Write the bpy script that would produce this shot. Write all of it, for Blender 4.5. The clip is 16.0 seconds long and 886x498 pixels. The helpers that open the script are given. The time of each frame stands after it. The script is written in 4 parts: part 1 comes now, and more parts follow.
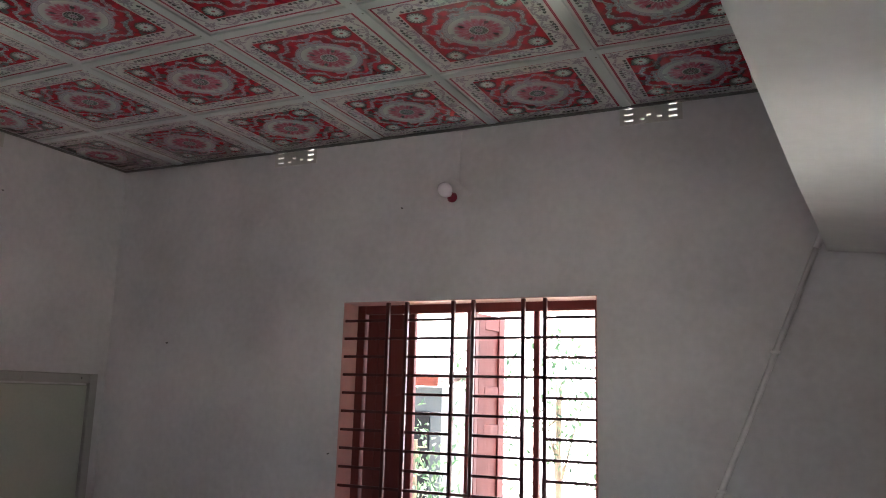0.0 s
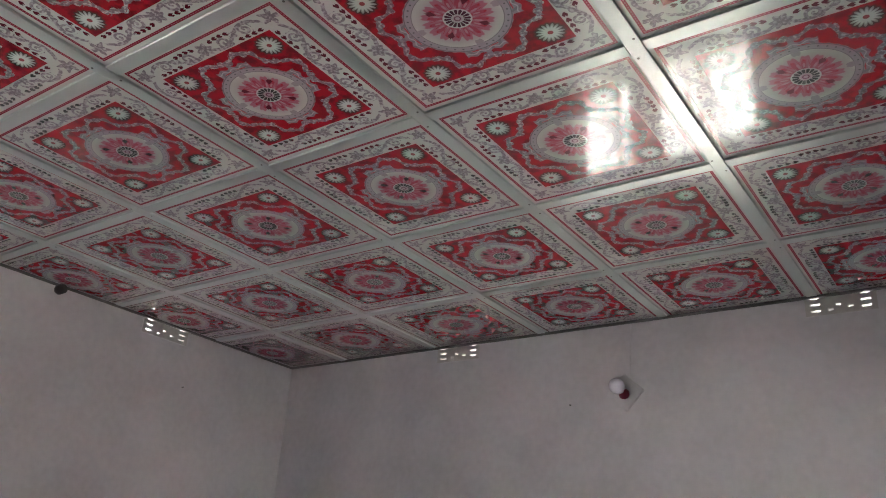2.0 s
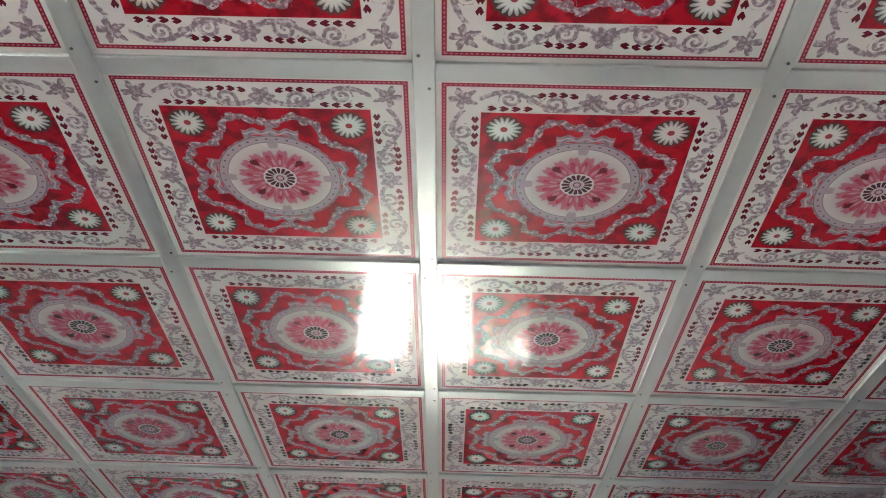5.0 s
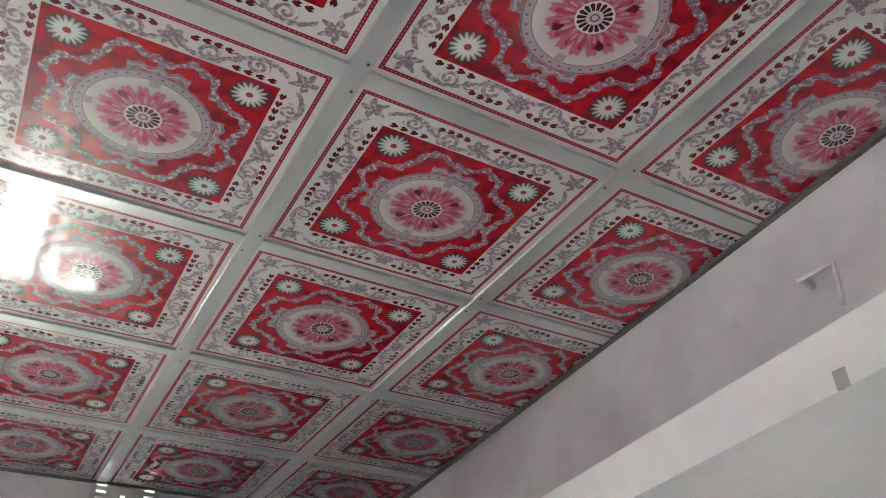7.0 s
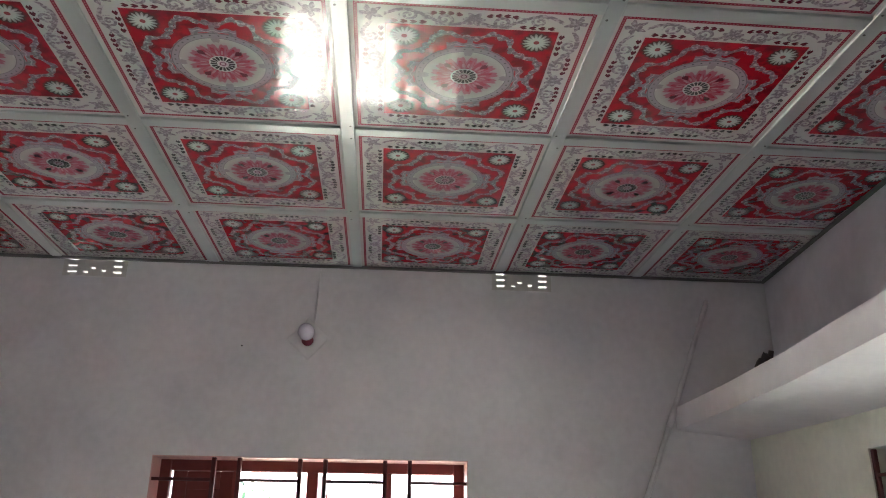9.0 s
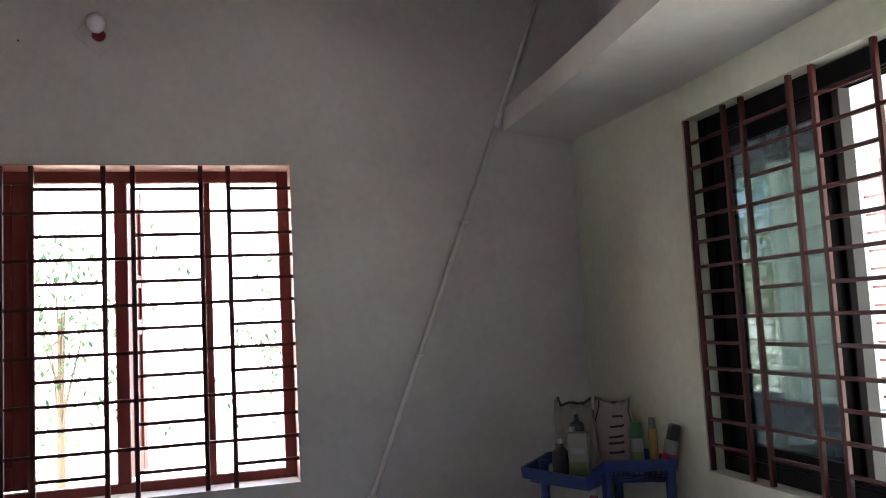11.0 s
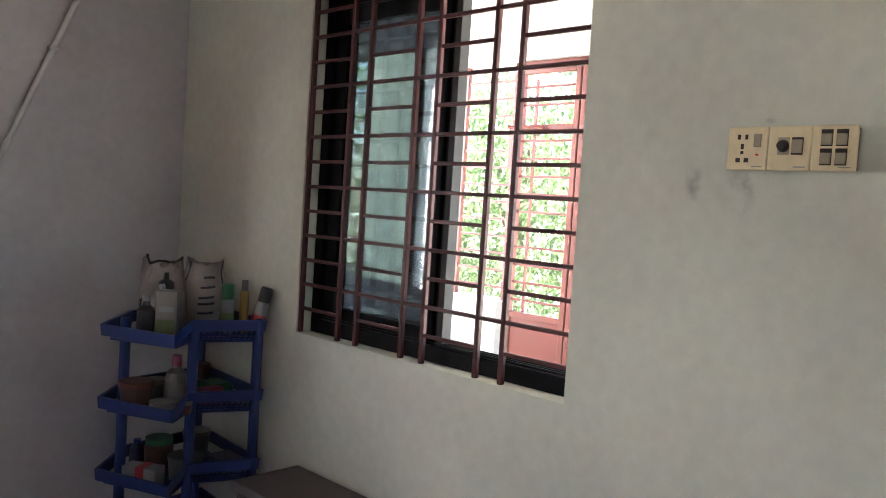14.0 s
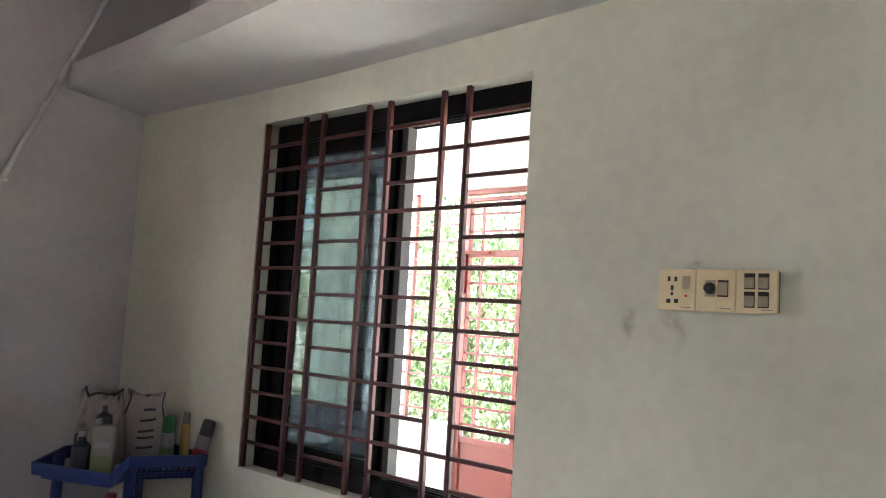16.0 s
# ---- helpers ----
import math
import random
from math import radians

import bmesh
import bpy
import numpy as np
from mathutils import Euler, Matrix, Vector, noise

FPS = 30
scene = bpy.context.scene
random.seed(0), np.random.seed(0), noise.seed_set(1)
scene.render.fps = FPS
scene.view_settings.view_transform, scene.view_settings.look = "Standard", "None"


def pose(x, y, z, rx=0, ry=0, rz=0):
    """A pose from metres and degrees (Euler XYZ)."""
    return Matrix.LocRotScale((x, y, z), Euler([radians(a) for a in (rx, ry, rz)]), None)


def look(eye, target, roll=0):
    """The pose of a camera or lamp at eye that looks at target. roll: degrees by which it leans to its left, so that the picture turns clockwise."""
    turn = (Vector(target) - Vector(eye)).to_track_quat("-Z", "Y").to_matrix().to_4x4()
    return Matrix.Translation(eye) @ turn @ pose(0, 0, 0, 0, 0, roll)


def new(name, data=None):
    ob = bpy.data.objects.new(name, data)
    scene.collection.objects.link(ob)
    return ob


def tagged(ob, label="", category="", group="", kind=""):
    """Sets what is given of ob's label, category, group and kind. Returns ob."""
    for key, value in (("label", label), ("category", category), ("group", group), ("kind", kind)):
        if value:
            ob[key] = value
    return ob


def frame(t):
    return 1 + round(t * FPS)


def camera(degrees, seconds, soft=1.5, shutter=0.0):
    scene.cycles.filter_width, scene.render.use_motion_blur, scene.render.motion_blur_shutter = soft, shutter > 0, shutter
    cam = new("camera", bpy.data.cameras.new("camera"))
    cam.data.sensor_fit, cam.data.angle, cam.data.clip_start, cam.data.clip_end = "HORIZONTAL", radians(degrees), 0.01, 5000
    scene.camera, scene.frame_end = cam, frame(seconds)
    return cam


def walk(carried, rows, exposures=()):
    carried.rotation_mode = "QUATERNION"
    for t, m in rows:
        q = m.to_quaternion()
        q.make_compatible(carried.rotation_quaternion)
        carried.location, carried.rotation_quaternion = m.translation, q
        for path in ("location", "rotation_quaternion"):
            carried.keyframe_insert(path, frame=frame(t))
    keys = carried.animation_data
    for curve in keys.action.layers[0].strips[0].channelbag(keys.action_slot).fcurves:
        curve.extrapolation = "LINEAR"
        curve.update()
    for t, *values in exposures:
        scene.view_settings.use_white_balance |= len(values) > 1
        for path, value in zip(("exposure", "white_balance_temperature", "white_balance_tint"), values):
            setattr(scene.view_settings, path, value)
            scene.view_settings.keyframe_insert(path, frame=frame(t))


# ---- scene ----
XL, XR, YF, YB, HC, TOP, TILE = 0.195, 4.075, -0.04, -4.4, 2.90, 3.05, 0.61
SKY, SUN, GLOW = 0.10, 5.0, 2.4

cam = camera(58.0, 16.0, 1.0)
PATH = [
    (0, (3.754, -3.228, 1.689), (2.899, -1.457, 2.053), 1.6),
    (0.5, (3.751, -3.241, 1.687), (2.869, -1.525, 2.214), 2.4),
    (1, (3.73, -3.259, 1.71), (2.8, -1.613, 2.365), 2.9),
    (1.5, (3.701, -3.264, 1.73), (2.696, -1.698, 2.462), 3.4),
    (2, (3.599, -3.269, 1.723), (2.515, -1.791, 2.521), 4.0),
    (2.5, (3.354, -3.22, 1.723), (2.227, -1.811, 2.586), 5.0),
    (3, (3.129, -3.215, 1.718), (2.047, -1.82, 2.658), 5.9),
    (3.5, (2.93, -3.317, 1.754), (1.948, -1.901, 2.769), 6.1),
    (4, (2.757, -3.315, 1.735), (1.962, -1.824, 2.806), 6.0),
    (4.5, (2.592, -3.258, 1.758), (2.135, -1.675, 2.891), 4.4),
    (5, (2.514, -3.304, 1.808), (2.476, -1.729, 3.04), 2.3),
    (5.2, (2.51, -3.325, 1.821), (2.645, -1.779, 3.082), 0.8),
    (7.3, (2.696, -3.314, 1.847), (3.534, -1.888, 2.972), -1.2),
    (7.5, (2.684, -3.309, 1.855), (3.418, -1.799, 2.943), -0.5),
    (8, (2.63, -3.298, 1.837), (3.093, -1.626, 2.832), 0.8),
    (8.5, (2.587, -3.27, 1.827), (2.806, -1.481, 2.694), 0.8),
    (8.7, (2.576, -3.265, 1.821), (2.709, -1.437, 2.623), 0.6),
    (10.8, (2.636, -3.069, 1.499), (3.029, -1.118, 1.702), -3.2),
    (11, (2.655, -3.028, 1.507), (3.193, -1.11, 1.683), -3.0),
    (11.5, (2.673, -2.967, 1.513), (3.561, -1.181, 1.654), -1.6),
    (12, (2.625, -2.936, 1.513), (3.785, -1.314, 1.67), 0.2),
    (12.5, (2.607, -2.925, 1.51), (3.923, -1.425, 1.653), 1.2),
    (13, (2.609, -2.927, 1.497), (4.01, -1.5, 1.567), 1.9),
    (13.5, (2.582, -2.944, 1.462), (4.001, -1.535, 1.424), 3.0),
    (14, (2.578, -2.935, 1.44), (4.006, -1.539, 1.331), 3.7),
    (14.5, (2.571, -2.94, 1.449), (4.0, -1.544, 1.359), 3.6),
    (15, (2.56, -2.945, 1.472), (3.982, -1.54, 1.452), 3.2),
    (15.5, (2.567, -2.954, 1.48), (4.007, -1.568, 1.543), 3.3),
    (16, (2.575, -2.971, 1.498), (4.064, -1.647, 1.674), 3.4),
]
walk(cam, [(t, look(eye, target, roll)) for t, eye, target, roll in PATH],
     [(0.0, 3.62, 6150, 16), (1.5, 4.0, 6000, 16), (3.5, 4.35, 5900, 14), (5.0, 4.75, 5900, 13), (7.3, 4.65, 5900, 14), (8.7, 4.2, 5950, 14), (10.8, 3.65, 6250, 15), (11.5, 2.75, 6200, 13), (12.0, 3.55, 6250, 15), (12.5, 3.85, 6250, 16), (16.0, 3.9, 6250, 16)])

# ---- world, sun, window light ----
world = bpy.data.worlds.new("world")
scene.world = world
world.use_nodes = True
wn = world.node_tree
sky = wn.nodes.new("ShaderNodeTexSky")
sky.sky_type, sky.sun_disc = "NISHITA", False
sky.sun_elevation, sky.sun_rotation = radians(61.7), radians(18)
wn.links.new(sky.outputs[0], wn.nodes["Background"].inputs[0])
wn.nodes["Background"].inputs[1].default_value = SKY
sun = new("sun", bpy.data.lights.new("sun", "SUN"))
sun.data.energy, sun.data.angle, sun.data.color = SUN, radians(0.5), (1.0, 0.95, 0.86)
sun.matrix_world = look((0, 0, 0), (-0.15, -0.45, -0.88))


# ---- node arithmetic ----
class Val:
    """A number inside a material's nodes."""

    def __init__(self, tree, sock):
        self.tree, self.sock = tree, sock

    def op(self, kind, *others):
        n = self.tree.nodes.new("ShaderNodeMath")
        n.operation = kind
        for k, o in enumerate((self, *others)):
            if isinstance(o, Val):
                self.tree.links.new(o.sock, n.inputs[k])
            else:
                n.inputs[k].default_value = float(o)
        return Val(self.tree, n.outputs[0])

    def __add__(self, o): return self.op("ADD", o)
    def __sub__(self, o): return self.op("SUBTRACT", o)
    def __mul__(self, o): return self.op("MULTIPLY", o)
    def __truediv__(self, o): return self.op("DIVIDE", o)
    def abs(self): return self.op("ABSOLUTE")
    def sin(self): return self.op("SINE")
    def cos(self): return self.op("COSINE")
    def sqrt(self): return self.op("SQRT")
    def frac(self): return self.op("FRACT")
    def min(self, o): return self.op("MINIMUM", o)
    def max(self, o): return self.op("MAXIMUM", o)
    def atan2(self, o): return self.op("ARCTAN2", o)
    def inv(self): return (self * -1.0) + 1.0

    def below(self, edge, soft=0.0015):
        """1 where the value lies below edge, with a soft rim."""
        n = self.tree.nodes.new("ShaderNodeMapRange")
        n.interpolation_type = "SMOOTHSTEP"
        self.tree.links.new(self.sock, n.inputs[0])
        for k, v in ((1, edge - soft), (2, edge + soft), (3, 1.0), (4, 0.0)):
            n.inputs[k].default_value = v
        return Val(self.tree, n.outputs[0])

    def band(self, a, b, soft=0.0015):
        return self.below(b, soft) * self.below(a, soft).inv()


def material(name, colour, rough=0.6, metal=0.0, spec=0.5, bump=0.0, bump_scale=40.0, mottle=0.12, mottle_scale=3.0,
             grain=0.06, grain_scale=60.0, coat=0.0, trans=0.0, tint=None, stretch=(1, 1, 1), by_piece=0.0):
    """A procedural surface: base colour, mottling at two scales, relief and gloss that varies."""
    m = bpy.data.materials.new(name)
    m.use_nodes = True
    t = m.node_tree
    b = t.nodes["Principled BSDF"]
    b.inputs["Metallic"].default_value, b.inputs["Roughness"].default_value = metal, rough
    b.inputs["Specular IOR Level"].default_value = spec
    b.inputs["Coat Weight"].default_value = coat
    b.inputs["Transmission Weight"].default_value = trans
    co = t.nodes.new("ShaderNodeTexCoord")
    mp = t.nodes.new("ShaderNodeMapping")
    mp.inputs["Scale"].default_value = stretch
    t.links.new(co.outputs["Object"], mp.inputs[0])

    def nz(scale, detail):
        n = t.nodes.new("ShaderNodeTexNoise")
        n.inputs["Scale"].default_value, n.inputs["Detail"].default_value = scale, detail
        t.links.new(mp.outputs[0], n.inputs["Vector"])
        return n
    big, fine = nz(mottle_scale, 5), nz(grain_scale, 3)
    v = (Val(t, big.outputs[0]) - 0.5) * (2 * mottle) + (Val(t, fine.outputs[0]) - 0.5) * (2 * grain) + 1.0
    if by_piece:
        oi = t.nodes.new("ShaderNodeObjectInfo")
        v = v + (Val(t, oi.outputs["Random"]) - 0.5) * (2 * by_piece)
    mul = t.nodes.new("ShaderNodeVectorMath")
    mul.operation = "SCALE"
    t.links.new(v.sock, mul.inputs["Scale"])
    if tint:
        mx = t.nodes.new("ShaderNodeMix")
        mx.data_type = "RGBA"
        mx.inputs[6].default_value, mx.inputs[7].default_value = (*colour, 1), (*tint, 1)
        t.links.new(nz(mottle_scale * 0.6, 4).outputs[0], mx.inputs[0])
        t.links.new(mx.outputs[2], mul.inputs[0])
    else:
        mul.inputs[0].default_value = colour
    t.links.new(mul.outputs[0], b.inputs["Base Color"])
    r = (Val(t, big.outputs[0]) - 0.5) * 0.25 * min(1, rough * 2) + rough
    t.links.new(r.sock, b.inputs["Roughness"])
    if bump:
        bp = t.nodes.new("ShaderNodeBump")
        bp.inputs["Strength"].default_value, bp.inputs["Distance"].default_value = 1.0, bump
        t.links.new(nz(bump_scale, 4).outputs[0], bp.inputs["Height"])
        t.links.new(bp.outputs[0], b.inputs["Normal"])
    return m


def carpet_print(name):
    """Glossy printed board: a red carpet square with daisies, lilac scrolls and a round medallion, in a cream border of vines."""
    m = bpy.data.materials.new(name)
    m.use_nodes = True
    t = m.node_tree
    b = t.nodes["Principled BSDF"]
    co = t.nodes.new("ShaderNodeTexCoord")
    sep = t.nodes.new("ShaderNodeSeparateXYZ")
    t.links.new(co.outputs["UV"], sep.inputs[0])
    x, y = Val(t, sep.outputs[0]), Val(t, sep.outputs[1])

    def cloud(scale, detail):
        n = t.nodes.new("ShaderNodeTexNoise")
        n.inputs["Scale"].default_value, n.inputs["Detail"].default_value = scale, detail
        t.links.new(co.outputs["Object"], n.inputs["Vector"])
        return Val(t, n.outputs[0]) - 0.5
    nz, fine = cloud(30, 5), cloud(120, 3)
    ax, ay = x.abs(), y.abs()
    big, small = ax.max(ay), ax.min(ay)
    r = (x * x + y * y).sqrt()
    th = y.atan2(x)

    class Paint:
        col = None

        def over(self, mask, c):
            mx = t.nodes.new("ShaderNodeMix")
            mx.data_type = "RGBA"
            if self.col is None:
                mx.inputs[6].default_value = (*c, 1)
            else:
                t.links.new(self.col, mx.inputs[6])
            mx.inputs[7].default_value = (*c, 1)
            t.links.new(mask.sock, mx.inputs[0])
            self.col = mx.outputs[2]
    cream, lilac, shade, pale = (0.66, 0.62, 0.585), (0.34, 0.255, 0.285), (0.17, 0.115, 0.14), (0.56, 0.49, 0.50)
    red, deep, rose, wine, dark = (0.45, 0.006, 0.019), (0.15, 0.003, 0.010), (0.42, 0.06, 0.10), (0.125, 0.007, 0.02), (0.075, 0.010, 0.026)
    p = Paint()
    p.over(x * 0.0 + 1.0, cream)
    # border: maroon line with a dotted thread
    line = big.band(0.2655, 0.2745, 0.0008)
    p.over(line, (0.30, 0.018, 0.045))
    p.over(big.band(0.2688, 0.2712, 0.0005) * ((small * 700.0).sin()).below(0.1, 0.5) * 0.28, cream)
    # border: winding stem with scrolls in its bends
    band_in = big.band(0.2045, 0.2620, 0.0015)
    stem = (big - 0.232 + (small * (2 * math.pi / 0.21)).sin() * 0.0225).abs()
    stem_m = (stem + fine * 0.006).below(0.0056, 0.0014) * small.below(0.205, 0.003) * band_in

    def spiral(cs, ct, reach, pitch, turn):
        """A scroll that winds out from one place of the border."""
        u, v = small - cs, big - ct
        rc = (u * u + v * v).sqrt()
        arm = (v.atan2(u) * turn - rc * (2 * math.pi / pitch) + nz * 1.2).sin()
        return arm.below(-0.25, 0.35).inv() * (rc + fine * 0.014).below(reach, 0.002)
    s1 = spiral(0.068, 0.225, 0.0235, 0.0150, 1.0)
    s2 = spiral(0.150, 0.236, 0.0205, 0.0135, -1.0)
    s3 = spiral(0.108, 0.234, 0.0130, 0.0120, 1.0)
    scroll = s1.max(s2).max(s3) * band_in
    # lobed flower in the middle of each side, sprays in the corners
    fu, fv = small, big - 0.231
    fr, fth = (fu * fu + fv * fv).sqrt(), fv.atan2(fu)
    flower = (fr - (fth * 6.0).cos() * 0.0050 + fine * 0.006).below(0.0210, 0.0012)
    ku, kv = ax - 0.236, ay - 0.236
    kr, kth = (ku * ku + kv * kv).sqrt(), kv.atan2(ku)
    spray_m = (kr - (kth * 5.0 + 0.6).cos() * 0.0075 - (kth * 11.0).sin() * 0.003).below(0.0205, 0.0012) * big.below(0.2625, 0.001)
    vine = stem_m.max(scroll).max(flower * band_in).max(spray_m)
    p.over(vine, lilac)
    p.over(vine * fine.below(-0.03, 0.08) * 0.8, shade)
    p.over(vine * fine.below(0.08, 0.05).inv() * 0.8, pale)
    p.over(flower * ((fth * 6.0).cos()).below(-0.5, 0.3) * 0.7, shade)
    p.over(spray_m * ((kth * 5.0 + kr * 160.0).sin()).below(-0.25, 0.3) * 0.7, shade)

    # rows of wine-red buds, outside and inside the stem by turns
    def buds(first, last, step, level, bow):
        k = (small - first) / step
        u = (k.frac() - 0.5) * step
        mid = small - (first + last) / 2
        v = big - level + mid * mid * bow
        shape = v.abs() + (u + 0.001).abs() * 0.55
        notch = (v.abs() - (u - 0.0012) * 0.55).below(0.0, 0.0006) * u.below(0.0012, 0.0004).inv()
        return shape.below(0.0074, 0.0007) * notch.inv() * small.band(first, last, 0.0005)
    p.over(buds(0.0275, 0.1055, 0.0195, 0.2495, 3.2).max(buds(0.1075, 0.1955, 0.022, 0.2115, -0.8)), wine)
    # the red field, clouded
    field = big.below(0.2015, 0.0008)
    p.over(field, red)
    p.over(field * nz.below(-0.03, 0.11) * 0.8, deep)
    # ribbon of scrolls round the medallion, bent in at the daisies
    c4, c8 = (th * 4.0).cos(), (th * 8.0).cos()
    drift = nz * 0.010
    rib = c8 * -0.0150 + c4 * 0.002 + (th * 24.0).cos() * 0.0022 + drift + 0.1730
    d = (r - rib).abs()

    def tendrils(cell, reach, turns, shift):
        """Rows of small curls along the ribbon that wind left and right by turns."""
        k = (th + 4 * math.pi + shift) * 0.172 / cell
        flip = ((k * math.pi).sin() * 1000.0).max(-1.0).min(1.0)
        cu, cv = (k.frac() - 0.5) * cell, r - rib + flip * 0.0045
        rc = (cu * cu + cv * cv).sqrt()
        arm = ((cv * flip).atan2(cu) - rc * turns + fine * 2.0).sin()
        return arm.below(-0.30, 0.35).inv() * (rc + fine * 0.008).below(reach, 0.0015) * field
    curl = tendrils(0.172 * 2 * math.pi / 40, 0.0125, 520.0, 0.0)
    ribbon = (d + fine * 0.008).below(0.0062, 0.0014) * field
    lace = ribbon.max(curl)
    p.over(lace, (0.31, 0.185, 0.22))
    p.over(lace * fine.below(-0.03, 0.07) * 0.9, (0.17, 0.085, 0.115))
    p.over(lace * fine.below(0.07, 0.05).inv() * 0.9, pale)
    # fans on the four sides
    edge = (small * 190.0).cos() * 0.0035
    fan = (big - edge).band(0.104, 0.143, 0.0015) * (small - (big - 0.104) * 0.10).below(0.052, 0.002)
    p.over(fan, (0.31, 0.215, 0.25))
    p.over(fan * ((small * 300.0 + big * 90.0).sin()).below(-0.35, 0.3) * 0.7, shade)
    p.over(fan * (big - 0.1335 - edge).abs().below(0.0016, 0.0008) * 0.8, pale)
    p.over((big - 0.1275 + small * 0.12).abs().below(0.0032, 0.0008) * small.band(0.010, 0.036, 0.002), red)
    tip = (small * small * 3.0 + (big - 0.150) * (big - 0.150)).sqrt().below(0.0125, 0.0015)
    p.over(tip * field, (0.31, 0.215, 0.25))
    # medallion: dotted lilac ring, pale disc, rosy flower, dark rosette
    p.over((r + (th * 36.0).cos() * 0.001).below(0.1270, 0.0012), (0.37, 0.29, 0.32))
    p.over(r.band(0.1235, 0.1262, 0.0008), shade)
    a36 = ((th * (36 / (2 * math.pi))).frac() - 0.5).abs() * (2 * math.pi / 36 * 0.1165)
    dots = (a36 * a36 + (r - 0.1165) * (r - 0.1165)).sqrt()
    p.over(dots.below(0.0026, 0.0007), (0.12, 0.085, 0.10))
    p.over(r.below(0.1075, 0.001), (0.60, 0.545, 0.515))
    p.over(r.band(0.1060, 0.1085, 0.0006) * 0.8, shade)
    p.over(r.below(0.090, 0.014) * 0.6, (0.46, 0.335, 0.345))
    leaf4 = (small * small * 1.6 + (big - 0.104) * (big - 0.104)).sqrt() + (small * 500.0).cos() * 0.0018
    p.over(leaf4.below(0.0145, 0.0015) * 0.8, lilac)
    star = r + (th * 16.0).cos() * 0.0075 + (th * 32.0).cos() * 0.0045 + nz * 0.012
    p.over(star.below(0.0790, 0.003), (0.46, 0.15, 0.20))
    p.over(star.below(0.0660, 0.003) * ((th * 16.0 + 1.2).cos()).below(0.15, 0.35), rose)
    p.over(star.band(0.036, 0.052, 0.002) * ((th * 24.0).cos()).below(-0.2, 0.4) * 0.7, (0.58, 0.33, 0.37))
    p.over(star.band(0.060, 0.066, 0.001) * ((th * 32.0).sin()).below(-0.3, 0.3) * 0.7, red)
    along, aside = (ax + ay) * 0.70711, (ax - ay).abs() * 0.70711
    tulip = (aside + (along - 0.066).abs() * 0.55).below(0.0088, 0.0008) * (aside - (along - 0.068) * 0.45).below(0.0, 0.0008).inv()
    tulip = tulip.max((aside + (along - 0.066).abs() * 0.3).below(0.0040, 0.0008))
    p.over(tulip, wine)
    p.over(r.below(0.0345, 0.001), (0.66, 0.60, 0.58))
    pet = (th * 16.0).cos() * 0.5 + 0.5
    p.over((r - pet * 0.003).band(0.0125, 0.0285, 0.001) * pet.below(0.14, 0.12).inv(), dark)
    p.over(r.below(0.0125, 0.001), (0.52, 0.38, 0.42))
    p.over(r.band(0.0055, 0.0085, 0.0006), (0.20, 0.06, 0.10))
    # daisies in the corners, each in a dark rim
    dx, dy = ax - 0.157, ay - 0.157
    dr = (dx * dx + dy * dy).sqrt()
    dth = dy.atan2(dx)
    pw = (dth * 16.0).cos()
    p.over((dr + pw * 0.0015).below(0.0365, 0.0050) * 0.9, (0.045, 0.045, 0.038))
    daisy = (dr + pw * 0.0035).below(0.0300, 0.0010)
    p.over(daisy * pw.below(0.5, 0.4) * 0.8, (0.40, 0.40, 0.36))
    p.over((dr + pw * 0.0030).below(0.0225, 0.0060), (0.62, 0.61, 0.57))
    p.over(dr.below(0.0068, 0.0008), (0.28, 0.01, 0.02))
    t.links.new(p.col, b.inputs["Base Color"])
    # foil lines and faint waviness catch the light
    foil = vine.max(lace).max(r.band(0.106, 0.128, 0.001)).max(fan).max(daisy)
    bp = t.nodes.new("ShaderNodeBump")
    bp.inputs["Strength"].default_value, bp.inputs["Distance"].default_value = 0.5, 0.0006
    h = foil * 0.25 + lace * 0.20 + (y * 900.0).sin() * 0.05
    wav = t.nodes.new("ShaderNodeTexNoise")
    wav.inputs["Scale"].default_value = 5.0
    t.links.new(co.outputs["Object"], wav.inputs["Vector"])
    t.links.new((h + Val(t, wav.outputs[0]) * 0.7).sock, bp.inputs["Height"])
    t.links.new(bp.outputs[0], b.inputs["Normal"])
    t.links.new((foil * 0.18 + 0.24).sock, b.inputs["Roughness"])
    t.links.new((foil * 0.05 + 0.040).sock, b.inputs["Coat Roughness"])
    b.inputs["Specular IOR Level"].default_value = 0.38
    b.inputs["Coat Weight"].default_value = 0.65
    flat = t.nodes.new("ShaderNodeBump")
    flat.inputs["Strength"].default_value, flat.inputs["Distance"].default_value = 0.22, 0.0006
    t.links.new((h + Val(t, wav.outputs[0]) * 0.7).sock, flat.inputs["Height"])
    t.links.new(flat.outputs[0], b.inputs["Coat Normal"])
    return m

# ---- mesh helpers ----
def mesh_ob(name, bm, mat, parent=None, label="", smooth=False):
    me = bpy.data.meshes.new(name)
    bm.to_mesh(me)
    bm.free()
    for mt in (mat if isinstance(mat, (list, tuple)) else [mat]):
        me.materials.append(mt)
    if smooth:
        for f in me.polygons:
            f.use_smooth = True
    ob = new(name, me)
    if parent:
        ob.parent = parent
    if label:
        ob["label"] = label
    return ob


def part(name, bm, mat, parent, label="", smooth=False):
    return mesh_ob(name, bm, mat, parent, label, smooth)


def empty(name, at=(0, 0, 0), rz=0.0):
    ob = new(name)
    ob.empty_display_size = 0.05
    ob.matrix_world = pose(*at, 0, 0, rz)
    return ob


